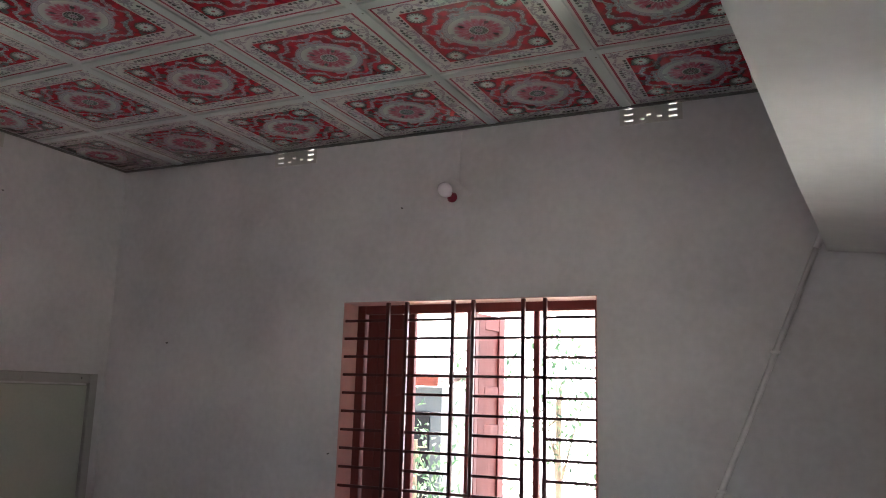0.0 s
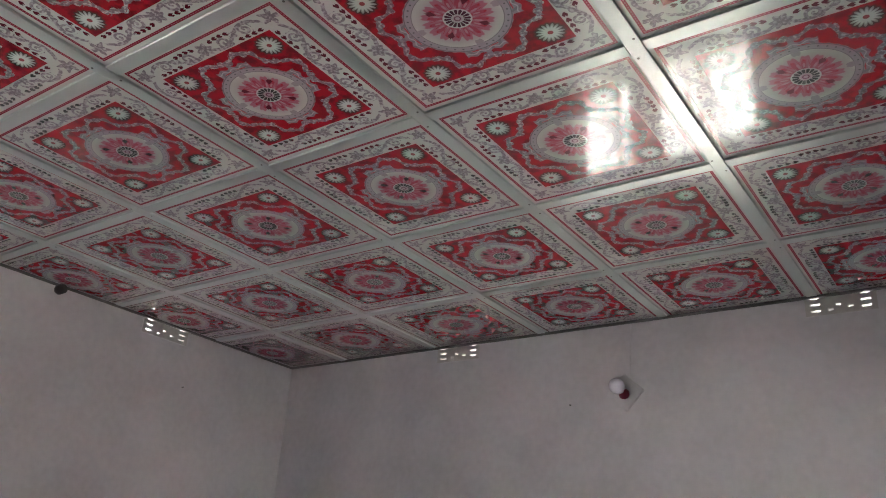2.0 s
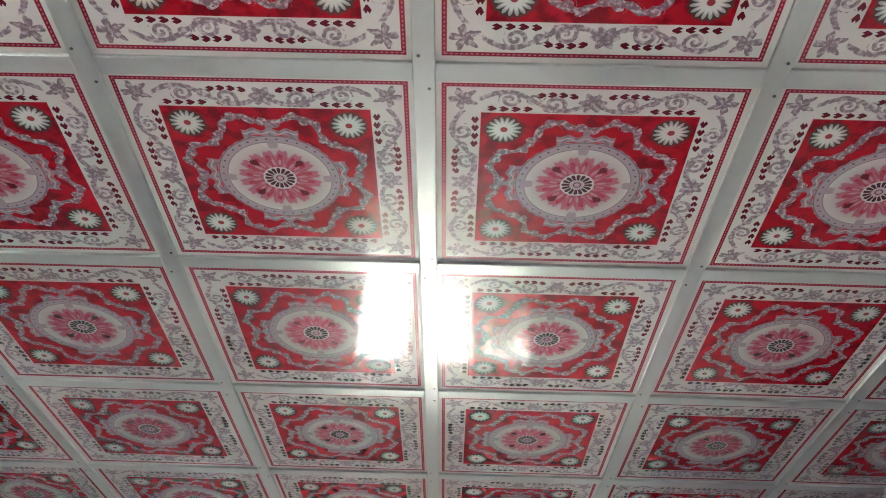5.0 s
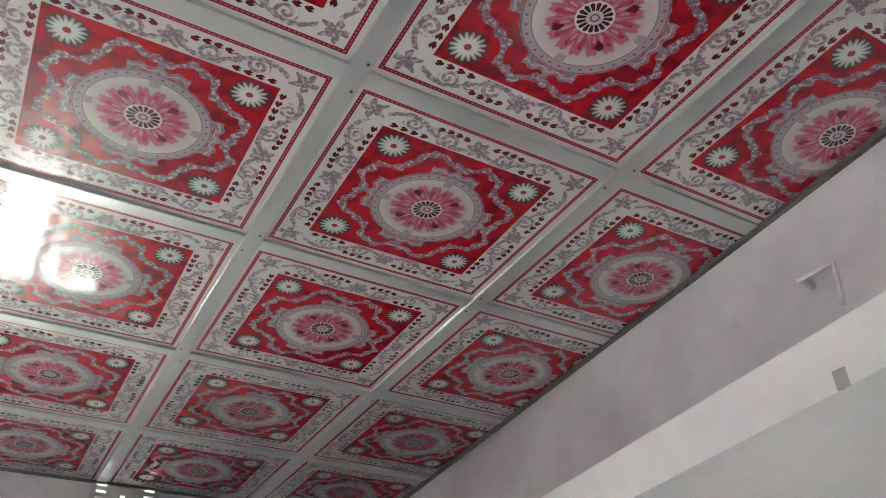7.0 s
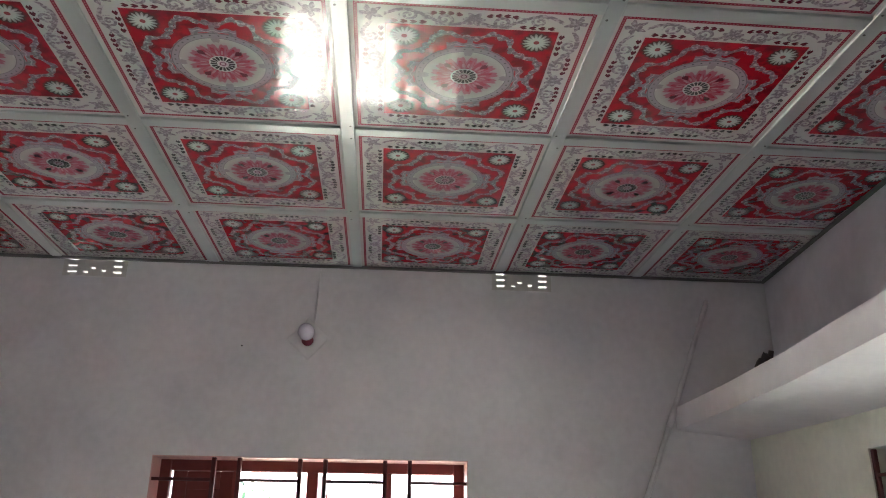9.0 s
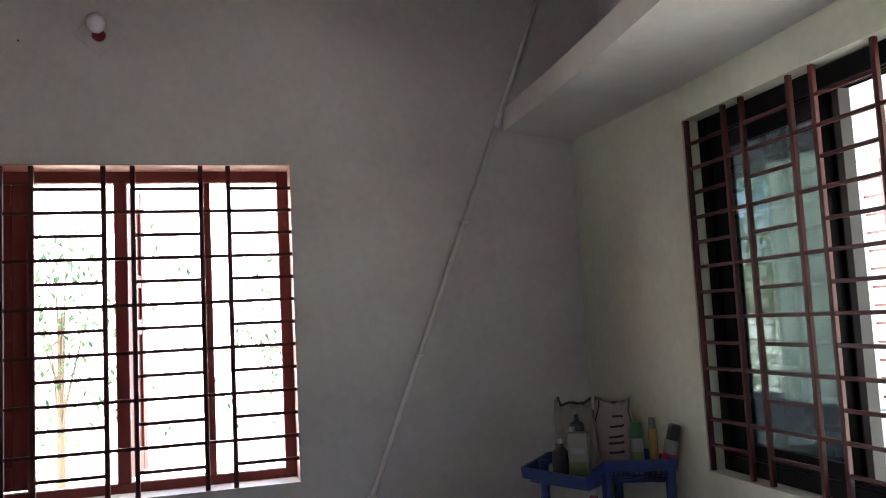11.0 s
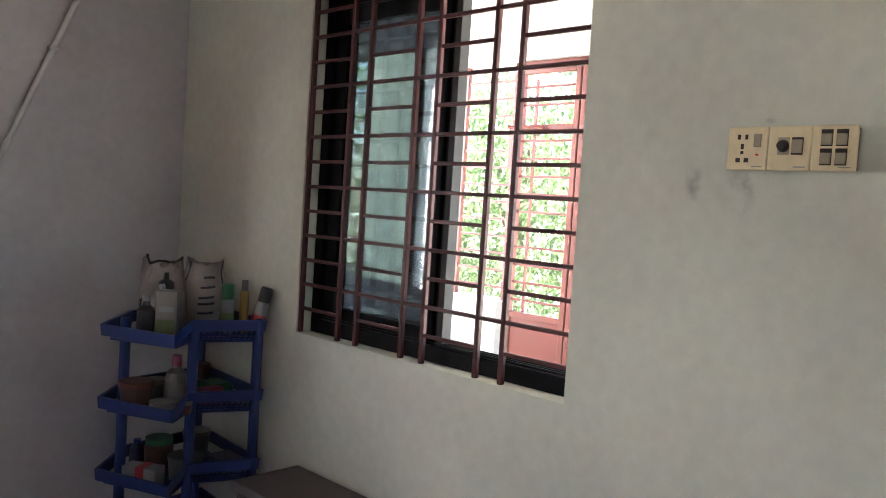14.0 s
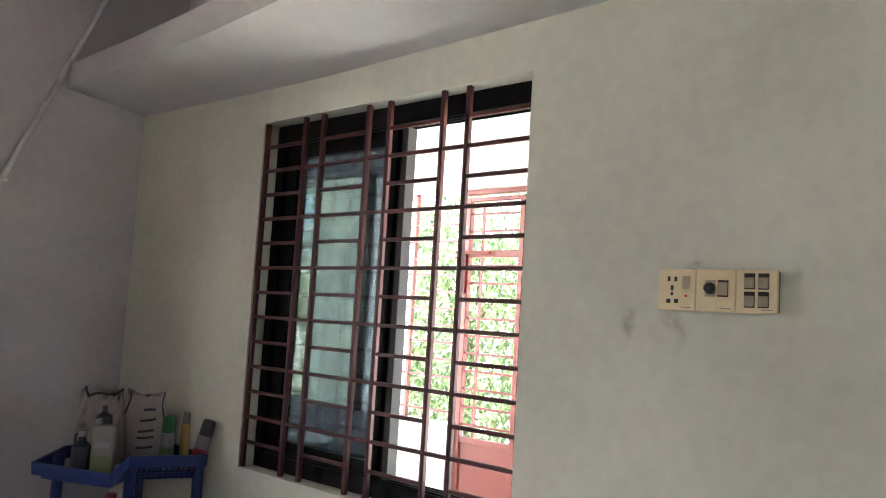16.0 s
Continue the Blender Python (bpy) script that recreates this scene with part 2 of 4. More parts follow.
def box(x0, y0, z0, x1, y1, z1, bevel=0.0, bm=None, seg=1):
    bm2 = bmesh.new()
    bmesh.ops.create_cube(bm2, size=1.0)
    bmesh.ops.transform(bm2, matrix=Matrix.Translation(((x0 + x1) / 2, (y0 + y1) / 2, (z0 + z1) / 2)) @ Matrix.Diagonal((abs(x1 - x0), abs(y1 - y0), abs(z1 - z0), 1)), verts=bm2.verts)
    if bevel:
        bmesh.ops.bevel(bm2, geom=bm2.edges[:], offset=bevel, segments=seg, affect="EDGES", profile=0.5)
    return merge(bm, bm2)


def merge(bm, bm2):
    if bm is None:
        return bm2
    me = bpy.data.meshes.new("tmp")
    bm2.to_mesh(me)
    bm2.free()
    bm.from_mesh(me)
    bpy.data.meshes.remove(me)
    return bm


def rod(a, b, r, n=8, bm=None, r2=None):
    a, b = Vector(a), Vector(b)
    d = b - a
    bm2 = bmesh.new()
    bmesh.ops.create_cone(bm2, cap_ends=True, segments=n, radius1=r, radius2=r if r2 is None else r2, depth=d.length)
    bmesh.ops.transform(bm2, matrix=Matrix.Translation((a + b) / 2) @ d.to_track_quat("Z", "Y").to_matrix().to_4x4(), verts=bm2.verts)
    return merge(bm, bm2)


def lathe(profile, n=24, at=(0, 0, 0), bm=None):
    """Turns (radius, height) pairs about an upright axis."""
    bm2 = bmesh.new()
    rings = []
    for r, z in profile:
        rings.append([bm2.verts.new((at[0] + max(r, 1e-4) * math.cos(2 * math.pi * k / n), at[1] + max(r, 1e-4) * math.sin(2 * math.pi * k / n), at[2] + z)) for k in range(n)])
    for p, q in zip(rings, rings[1:]):
        for k in range(n):
            bm2.faces.new((p[k], p[(k + 1) % n], q[(k + 1) % n], q[k]))
    bm2.faces.new(rings[0][::-1])
    bm2.faces.new(rings[-1])
    return merge(bm, bm2)


def wall_with_holes(axis, at, thick, a0, a1, z0, z1, holes):
    """A wall across one axis ('x' or 'y'), from at to at + thick, with rectangular holes (a0, a1, z0, z1) through it."""
    aa = sorted({a0, a1, *[v for h in holes for v in h[:2]]})
    zz = sorted({z0, z1, *[v for h in holes for v in h[2:]]})
    bm = bmesh.new()
    solid = lambda i, k: 0 <= i < len(aa) - 1 and 0 <= k < len(zz) - 1 and not any(
        h[0] <= (aa[i] + aa[i + 1]) / 2 <= h[1] and h[2] <= (zz[k] + zz[k + 1]) / 2 <= h[3] for h in holes)
    P = (lambda a, d, z: (at + d * thick, a, z)) if axis == "x" else (lambda a, d, z: (a, at + d * thick, z))
    quad = lambda *c: bm.faces.new([bm.verts.new(P(*q)) for q in c])
    for i in range(len(aa) - 1):
        for k in range(len(zz) - 1):
            if not solid(i, k):
                continue
            l, r, b, t = aa[i], aa[i + 1], zz[k], zz[k + 1]
            quad((l, 0, b), (r, 0, b), (r, 0, t), (l, 0, t))
            quad((l, 1, b), (l, 1, t), (r, 1, t), (r, 1, b))
            if not solid(i - 1, k): quad((l, 0, b), (l, 0, t), (l, 1, t), (l, 1, b))
            if not solid(i + 1, k): quad((r, 0, b), (r, 1, b), (r, 1, t), (r, 0, t))
            if not solid(i, k - 1): quad((l, 0, b), (l, 1, b), (r, 1, b), (r, 0, b))
            if not solid(i, k + 1): quad((l, 0, t), (r, 0, t), (r, 1, t), (l, 1, t))
    bmesh.ops.remove_doubles(bm, verts=bm.verts, dist=1e-5)
    bmesh.ops.recalc_face_normals(bm, faces=bm.faces)
    return bm

# ---- materials ----
plaster = material("wall_paint", (0.65, 0.635, 0.622), rough=0.75, spec=0.25, bump=0.0016, bump_scale=11, mottle=0.40, mottle_scale=1.5, grain=0.10, grain_scale=30, tint=(0.555, 0.53, 0.535))
# the yellow-green of the incoming light is put into this wall's paint
yellow_lit_plaster = material("yellow_lit_wall_paint", (0.745, 0.74, 0.60), rough=0.7, spec=0.25, bump=0.0018, bump_scale=10, mottle=0.36, mottle_scale=1.5, grain=0.10, grain_scale=30, tint=(0.64, 0.65, 0.565))
concrete_white = material("shelf_paint", (0.76, 0.76, 0.74), rough=0.8, spec=0.2, bump=0.003, bump_scale=9, mottle=0.22, mottle_scale=2.6, grain=0.06, grain_scale=24, tint=(0.68, 0.66, 0.66))
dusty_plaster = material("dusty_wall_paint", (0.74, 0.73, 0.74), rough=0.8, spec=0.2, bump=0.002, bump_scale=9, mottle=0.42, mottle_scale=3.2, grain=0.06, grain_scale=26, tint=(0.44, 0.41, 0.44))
floor_mat = material("cement_floor", (0.56, 0.54, 0.50), rough=0.45, bump=0.0008, mottle=0.15, mottle_scale=2)
print_mat = carpet_print("printed_board")
bar_mat = material("tee_bar_white", (0.50, 0.52, 0.50), rough=0.34, metal=0.45, spec=0.8, mottle=0.06, mottle_scale=5, grain=0.02, coat=0.35, bump=0.0004, bump_scale=14)
# brown for screw heads, and for the ceiling's shadow gap put into colour
gap_shade_screw_mat = material("gap_shade_screw_brown", (0.10, 0.09, 0.085), rough=0.6)
grille_mat = material("red_oxide_paint", (0.072, 0.0165, 0.015), rough=0.5, spec=0.3, bump=0.0006, bump_scale=120, mottle=0.2, mottle_scale=14, grain=0.1)
timber_red = material("mahogany_paint", (0.17, 0.046, 0.041), rough=0.6, spec=0.15, bump=0.0006, bump_scale=60, mottle=0.18, mottle_scale=6, stretch=(1, 1, 0.15))
reveal_red = material("red_washed_plaster", (0.56, 0.35, 0.32), rough=0.6, bump=0.001, mottle=0.2, mottle_scale=8)
black_alu = material("black_aluminium", (0.004, 0.004, 0.005), rough=0.4, spec=0.08, mottle=0.1)
# grey in place of black: light on the sash's end face, put into colour
lit_edge = material("lit_edge_aluminium", (0.035, 0.035, 0.034), rough=0.6, spec=0.2, mottle=0.2, mottle_scale=12)
gate_red = material("gate_red_paint", (0.15, 0.026, 0.017), rough=0.45, mottle=0.12, mottle_scale=7, bump=0.0005)
grey_paint = material("grey_door_paint", (0.36, 0.34, 0.32), rough=0.5, mottle=0.1, mottle_scale=5)
green_panel = material("pale_green_panel", (0.42, 0.43, 0.36), rough=0.4, mottle=0.08, mottle_scale=3)
blue_plastic = material("blue_plastic", (0.011, 0.028, 0.13), rough=0.38, mottle=0.08, grain=0.03)
dark_wood = material("dark_wood", (0.075, 0.058, 0.05), rough=0.55, bump=0.001, bump_scale=30, mottle=0.3, mottle_scale=8, stretch=(1, 0.12, 1))
pvc_grey = material("conduit_grey", (0.76, 0.74, 0.73), rough=0.5, spec=0.4, mottle=0.08)
ivory = material("ivory_switch_plastic", (0.82, 0.69, 0.44), rough=0.3, mottle=0.08, mottle_scale=30)
grimy_ivory = material("grimy_ivory", (0.26, 0.20, 0.13), rough=0.6, mottle=0.3, mottle_scale=40)
dark_slot = material("dark_slot", (0.03, 0.022, 0.018), rough=0.6)
bulb_white = material("bulb_white", (0.78, 0.74, 0.80), rough=0.25, mottle=0.02)
maroon = material("holder_maroon", (0.20, 0.01, 0.03), rough=0.35)

# ---- the room ----
def structure(name, bm, mat, label):
    return tagged(mesh_ob(name, bm, mat), label, kind="structure")


W1 = (1.704, 2.918, 0.945, 2.115)          # garden window: x, x, z, z
W2 = (-1.887, -0.838, 1.006, 2.094)        # veranda window: y, y, z, z
VZ = (2.822, 2.96)
V1, V2, V3 = (1.245, 1.50), (3.02, 3.275), (-1.07, -0.80)
TH, TN = 0.13, 0.18


def skew(y):
    """The wall over the ledge runs slightly askew."""
    return 4.225 + 0.073 * y


def prism(x0, x1, y0, y1, z0, z1, bm):
    """A block along the skewed wall, x0 to x1 from its face."""
    q = [bm.verts.new((skew(y) + x, y, z)) for z in (z0, z1) for y, x in ((y0, x0), (y0, x1), (y1, x1), (y1, x0))]
    for f in ((3, 2, 1, 0), (4, 5, 6, 7), (0, 1, 5, 4), (1, 2, 6, 5), (2, 3, 7, 6), (3, 0, 4, 7)):
        bm.faces.new([q[k] for k in f])
    return bm


structure("floor", box(XL - TH, YB - TH, -0.1, XR + TH, YF + TH, 0.0), floor_mat, "grey polished cement floor of the room")
north = wall_with_holes("y", YF, TN, XL, XR, 0, TOP, [W1, (*V1, *VZ), (*V2, *VZ)])
box(XR, YF, 2.22, 4.36, YF + TN, TOP, 0, north)
structure("wall_north", north, plaster, "off-white painted plaster wall with a barred window")
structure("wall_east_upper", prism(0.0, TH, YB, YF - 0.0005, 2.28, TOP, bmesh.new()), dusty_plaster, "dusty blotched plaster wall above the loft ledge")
structure("wall_east", wall_with_holes("x", XR, TH, YB, YF + TH, 0, 2.262, [W2]), yellow_lit_plaster, "off-white painted plaster wall with a veranda window")
# the opening near the back is added, unseen, to let light in
structure("wall_west", wall_with_holes("x", XL, -TH, YB, YF + TH, 0, TOP, [(*V3, *VZ), (-4.15, -3.55, 1.2, 1.9)]), plaster, "off-white painted plaster wall with an unseen opening added for light")
structure("wall_south", wall_with_holes("y", YB, -TH, XL, XR, 0, TOP, []), plaster, "off-white painted plaster wall, plain")
# unseen; the eave over the garden window is added to block the sun
structure("roof_slab", box(XL - 0.6, YB - 0.5, TOP, XR + 0.32, YF + 1.2, TOP + 0.1), concrete_white, "unseen concrete roof slab above the ceiling boards, eave added to block sun")


COLS = (XL, 0.605, 1.216, 1.853, 2.447, 3.052, 3.65, XR)
ROWS = (YF, -0.612, -1.222, -1.832, -2.402, -3.0, -3.61, -4.22, YB)


def ceiling():
    """Printed boards laid in a grid of flat white bars; one mesh. The print is laid out by UV, in metres from each board's middle."""
    bm = bmesh.new()
    uv = bm.loops.layers.uv.new("print")
    rng = random.Random(4)
    for i in range(7):
        for j in range(8):
            x0, x1, y1, y0 = COLS[i], COLS[i + 1], ROWS[j], ROWS[j + 1]
            # cut boards along the walls keep the size of the print
            cx, sx = (x1 - TILE / 2, 1) if i == 0 else (x0 + TILE / 2, 1) if i == 6 else ((x0 + x1) / 2, TILE / (x1 - x0))
            cy, sy = (y0 + TILE / 2, 1) if j == 0 else (y1 - TILE / 2, 1) if j == 7 else ((y0 + y1) / 2, TILE / (y1 - y0))
            a, b = rng.gauss(0, 0.0022), rng.gauss(0, 0.0022)
            n = 6
            grid = [[None] * (n + 1) for _ in range(n + 1)]
            for p in range(n + 1):
                for q in range(n + 1):
                    y = y0 + (y1 - y0) * q / n
                    x = x0 + ((skew(y) if i == 6 else x1) - x0) * p / n
                    sag = 0.0016 * math.sin(math.pi * p / n) * math.sin(math.pi * q / n)
                    grid[p][q] = bm.verts.new((x, y, HC + 0.0100 + a * (x - cx) + b * (y - cy) - sag))
            for p in range(n):
                for q in range(n):
                    f = bm.faces.new((grid[p][q], grid[p][q + 1], grid[p + 1][q + 1], grid[p + 1][q]))
                    f.smooth = True
                    for l in f.loops:
                        l[uv].uv = ((l.vert.co.x - cx) * sx, (l.vert.co.y - cy) * sy)
    n0 = len(bm.faces)
    bw = 0.0195
    for i in range(1, 7):
        box(COLS[i] - bw, YB, HC + 0.0005, COLS[i] + bw, YF, HC + 0.0095, 0.0012, bm)
    for j in range(1, 8):
        for i in range(0, 7):
            x0, x1 = (XL if i == 0 else COLS[i] + 0.0199), (skew(ROWS[j]) if i == 6 else COLS[i + 1] - 0.0199)
            dz = rng.uniform(-0.0006, 0.0006)
            box(x0, ROWS[j] - 0.0195, HC + 0.001 + dz, x1, ROWS[j] + 0.0195, HC + 0.0095, 0.0012, bm)
    n1 = len(bm.faces)
    # screw heads beside the crossings
    for i in range(1, 7):
        for j in range(1, 8):
            for sx, sy in ((rng.choice((-1, 1)), 0.036), (rng.choice((-1, 1)), -0.036)):
                px, py = COLS[i] + sx * 0.009, ROWS[j] + sy
                rod((px, py, HC - 0.0006), (px, py, HC + 0.002), 0.0032, 8, bm)
    # wall angle round the edge, coloured dark in place of the shadow gap
    box(XL, YB, HC - 0.006, XL + 0.014, YF, HC + 0.004, 0.0008, bm)
    prism(-0.014, 0.0, YB, YF, HC - 0.006, HC + 0.004, bm)
    box(XL + 0.014, YF - 0.014, HC - 0.006, skew(YF) - 0.016, YF, HC + 0.004, 0.0008, bm)
    bm.faces.ensure_lookup_table()
    for k, f in enumerate(bm.faces):
        f.material_index = 0 if k < n0 else 1 if k < n1 else 2
    return structure("ceiling", bm, [print_mat, bar_mat, gap_shade_screw_mat], "ceiling of glossy red carpet-print boards in white bars")


ceiling()


def loft():
    """Concrete ledge along the veranda wall."""
    bm = bmesh.new()
    rows = []
    for y, xf, zb in ((YF, 3.772, 2.252), (-0.6, 3.742, 2.241), (-1.1, 3.708, 2.237), (-2.1, 3.643, 2.257), (-3.0, 3.597, 2.278), (YB, 3.53, 2.288)):
        rows.append([bm.verts.new(c) for c in ((4.19, y, zb - 0.045), (xf, y, zb), (xf, y, zb + 0.089), (4.26, y, zb + 0.089))])
    for a, b in zip(rows, rows[1:]):
        for k in range(4):
            bm.faces.new((a[k], a[(k + 1) % 4], b[(k + 1) % 4], b[k]))
    bm.faces.new(rows[0])
    bm.faces.new(rows[-1][::-1])
    bmesh.ops.recalc_face_normals(bm, faces=bm.faces)
    return structure("loft_ledge", bm, concrete_white, "white painted concrete loft ledge along the wall")


loft()

def bars(parent, axis, at, a0, a1, z0, z1, wide, narrow, rows, r, edge):
    """Window grille: uprights in wide and narrow bays, every second crossbar only in the wide bays."""
    P = (lambda a, z: (at, a, z)) if axis == "x" else (lambda a, z: (a, at, z))
    s = 1 if a1 > a0 else -1
    ups, a = [a0], a0
    for k in range(6):
        a += s * (wide if k % 2 == 0 else narrow)
        ups.append(a)
    ups.append(a1)
    for k, u in enumerate(ups):
        if 0 < k < 7 or k in edge:
            uu = u + (s * r if k == 0 else -s * r if k == 7 else 0)
            q = P(uu, 0)
            part("upright", box(q[0] - r, q[1] - r, z0, q[0] + r, q[1] + r, z1, 0.002), grille_mat, parent)
    rc = r * 0.72
    off = -r * 0.2
    for i in range(1, rows + 1):
        z = z1 - (z1 - z0) * i / (rows + 1)
        spans = [(a0, a1)] if i % 2 == 0 else [(ups[k], ups[k + 1]) for k in (0, 2, 4, 6)]
        for p, q in spans:
            u, v = P(p, z), P(q, z)
            e = 0.0006 if i % 2 else 0.0
            lo = [min(u[k], v[k]) - (rc - e if k != (1 if axis == "x" else 0) and k != 2 else 0) for k in range(3)]
            hi = [max(u[k], v[k]) + (rc - e if k != (1 if axis == "x" else 0) and k != 2 else 0) for k in range(3)]
            lo[2], hi[2] = z - rc, z + rc
            part("crossbar", box(*lo, *hi, 0.0015), grille_mat, parent)


# ---- garden window ----
def garden_window():
    x0, x1, z0, z1 = W1
    w = tagged(empty("window_1", ((x0 + x1) / 2, YF, z0)), "red wooden casement window with iron bars, shutters open", "window", kind="structure")
    inv = w.matrix_world.inverted()
    kids = []

    def add(name, bm, mat, label=""):
        bmesh.ops.transform(bm, matrix=inv, verts=bm.verts)
        kids.append(part(name, bm, mat, w, label))
        return kids[-1]
    yf0, yf1 = YF + 0.125, YF + 0.168
    f = box(x0, yf0, z0, x0 + 0.045, yf1, z1, 0.003)
    box(x1 - 0.045, yf0, z0, x1, yf1, z1, 0.003, f)
    box(x0 + 0.0455, yf0, z1 - 0.045, x1 - 0.0455, yf1, z1, 0.003, f)
    box(x0 + 0.0455, yf0, z0, x1 - 0.0455, yf1, z0 + 0.04, 0.003, f)
    add("window_frame", f, timber_red)
    add("mullion", box(2.284, yf0 + 0.001, z0 + 0.04, 2.330, yf1 - 0.001, z1 - 0.045, 0.003), timber_red)
    for x in (2.004, 2.612):
        add("mullion", box(x - 0.013, yf0 + 0.01, z0 + 0.04, x + 0.013, yf1 - 0.005, z1 - 0.045, 0.003), timber_red)

    def shutter(hx, hy, width, ang, flip):
        bm = bmesh.new()
        t = 0.028
        h0, h1 = z0 + 0.045, z1 - 0.0456
        box(0, 0, h0, 0.055, t, h1, 0.002, bm)
        box(width - 0.055, 0, h0, width, t, h1, 0.002, bm)
        for a, b in ((h0, h0 + 0.08), (h1 - 0.07, h1), (h0 + 0.52, h0 + 0.58), (h0 + 0.70, h0 + 0.75)):
            box(0.0555, 0.001, a, width - 0.0555, t - 0.001, b, 0.002, bm)
        box(0.05, 0.009, h0 + 0.05, width - 0.05, t - 0.009, h1 - 0.05, 0.0, bm)
        m = Matrix.Translation((hx, hy, 0)) @ Matrix.Rotation(ang, 4, "Z") @ Matrix.Diagonal((flip, 1, 1, 1))
        bmesh.ops.transform(bm, matrix=m, verts=bm.verts)
        if flip < 0:
            bmesh.ops.reverse_faces(bm, faces=bm.faces)
        return bm
    add("shutter", shutter(x0 + 0.051, yf0 + 0.022, 0.240, radians(2), 1), timber_red, "dark red wooden shutter, almost closed")
    add("shutter", shutter(2.328, yf1 + 0.002, 0.235, radians(81), 1), timber_red, "red wooden shutter, wide open")
    lining = box(x0 + 0.0005, YF + 0.001, z0 + 0.006, x0 + 0.004, yf0, z1)
    box(x1 - 0.004, YF + 0.001, z0 + 0.006, x1 - 0.0005, yf0, z1, 0, lining)
    box(x0 + 0.004, YF + 0.001, z1 - 0.004, x1 - 0.004, yf0, z1 - 0.0005, 0, lining)
    add("reveal", lining, reveal_red)
    add("window_sill", box(x0 + 0.001, YF + 0.002, z0, x1 - 0.001, yf0, z0 + 0.006), plaster)
    g = tagged(empty("window_grille", (0, 0, 0)), "dark red painted iron bars set in the window", "grille")
    bars(g, "y", YF + 0.018, x0, x1, z0 + 0.006, z1 - 0.004, 0.232, 0.097, 13, 0.0085, ())


garden_window()


# ---- veranda window ----
def veranda_window():
    y0, y1, z0, z1 = W2
    w = tagged(empty("window_2", (XR, (y0 + y1) / 2, z0)), "black aluminium sliding window, one half open", "window", kind="structure")
    inv = w.matrix_world.inverted()

    def add(name, bm, mat, label="", parent=w):
        bmesh.ops.transform(bm, matrix=inv, verts=bm.verts)
        return part(name, bm, mat, parent, label)
    a0, a1 = XR + 0.056, XR + 0.12
    f = box(a0, y0, z0, a1, y0 + 0.03, z1, 0.002)
    box(a0, y1 - 0.04, z0, a1, y1, z1, 0.002, f)
    box(a0, y0 + 0.0305, z1 - 0.055, a1, y1 - 0.0405, z1, 0.002, f)
    box(a0, y0 + 0.0305, z0, a1, y1 - 0.0405, z0 + 0.045, 0.002, f)
    for z in (z1 - 0.062, z0 + 0.0455):
        for a in (a0 + 0.012, a0 + 0.030, a0 + 0.050):
            box(a, y0 + 0.031, z, a + 0.003, y1 - 0.041, z + 0.0065, 0, f)
    add("window_frame", f, black_alu)
    ym = -1.378
    for k, (ya, yb, a) in enumerate(((ym, y1 - 0.041, a0 + 0.016), (ym - 0.02, y1 - 0.060, a0 + 0.036))):
        s = box(a, ya, z0 + 0.052, a + 0.014, ya + 0.036, z1 - 0.063, 0.001)
        box(a, yb - 0.05, z0 + 0.052, a + 0.014, yb, z1 - 0.063, 0.001, s)
        box(a, ya + 0.0365, z0 + 0.052, a + 0.014, yb - 0.0505, z0 + 0.090, 0.001, s)
        box(a, ya + 0.0365, z1 - 0.11, a + 0.014, yb - 0.0505, z1 - 0.063, 0.001, s)
        sash = add("sash", s, black_alu, "black aluminium sliding sash")
        gl = add("pane", box(a + 0.005, ya + 0.032, z0 + 0.085, a + 0.009, yb - 0.045, z1 - 0.105), glass_mat, "", sash)
        gl.visible_shadow = False
        if k:
            add("edge_strip", box(a - 0.022, ya - 0.022, z0 + 0.052, a + 0.014, ya - 0.0005, z1 - 0.063, 0.001), lit_edge, "grey strip on the sash end, its catch of light put into colour", sash)
    g = tagged(empty("window_grille", (0, 0, 0)), "dark red painted iron bars set in the window", "grille")
    bars(g, "x", XR + 0.012, y1, y0, z0 + 0.002, z1 - 0.002, 0.198, 0.085, 13, 0.0073, (0,))


def glass(name, colour):
    m = bpy.data.materials.new(name)
    m.use_nodes = True
    b = m.node_tree.nodes["Principled BSDF"]
    b.inputs["Base Color"].default_value = (*colour, 1)
    b.inputs["Roughness"].default_value = 0.02
    b.inputs["Transmission Weight"].default_value = 1.0
    b.inputs["IOR"].default_value = 1.05 if colour[0] > 0.9 else 1.45
    return m


glass_mat = glass("tinted_glass", (0.25, 0.285, 0.29))
veranda_window()

# ---- veranda and garden ----
# bluish white stands for sky light on the column's other side
sky_lit_side = material("sky_lit_paint", (0.78, 0.80, 0.86), rough=0.7, mottle=0.1, mottle_scale=3, bump=0.001)
# dark copy of veranda_white: shade on beam end and low wall, put into colour
shaded_veranda = material("shaded_veranda", (0.085, 0.085, 0.10), rough=0.85, mottle=0.25, mottle_scale=4, grain=0.1, bump=0.002)
render_white = material("veranda_white", (0.46, 0.46, 0.45), rough=0.7, mottle=0.06, mottle_scale=2, bump=0.001)
mossy = material("mossy_cement", (0.56, 0.62, 0.53), rough=0.85, mottle=0.3, mottle_scale=4, grain=0.1, stretch=(1, 1, 0.35), tint=(0.42, 0.48, 0.43), bump=0.002)
dark_ground = material("dark_ground", (0.045, 0.04, 0.026), rough=0.9, bump=0.02, bump_scale=9, mottle=0.4, mottle_scale=5, tint=(0.035, 0.055, 0.022))
earth = material("garden_earth", (0.80, 0.75, 0.64), rough=0.9, bump=0.02, bump_scale=3, mottle=0.15, mottle_scale=0.8, tint=(0.70, 0.67, 0.53))
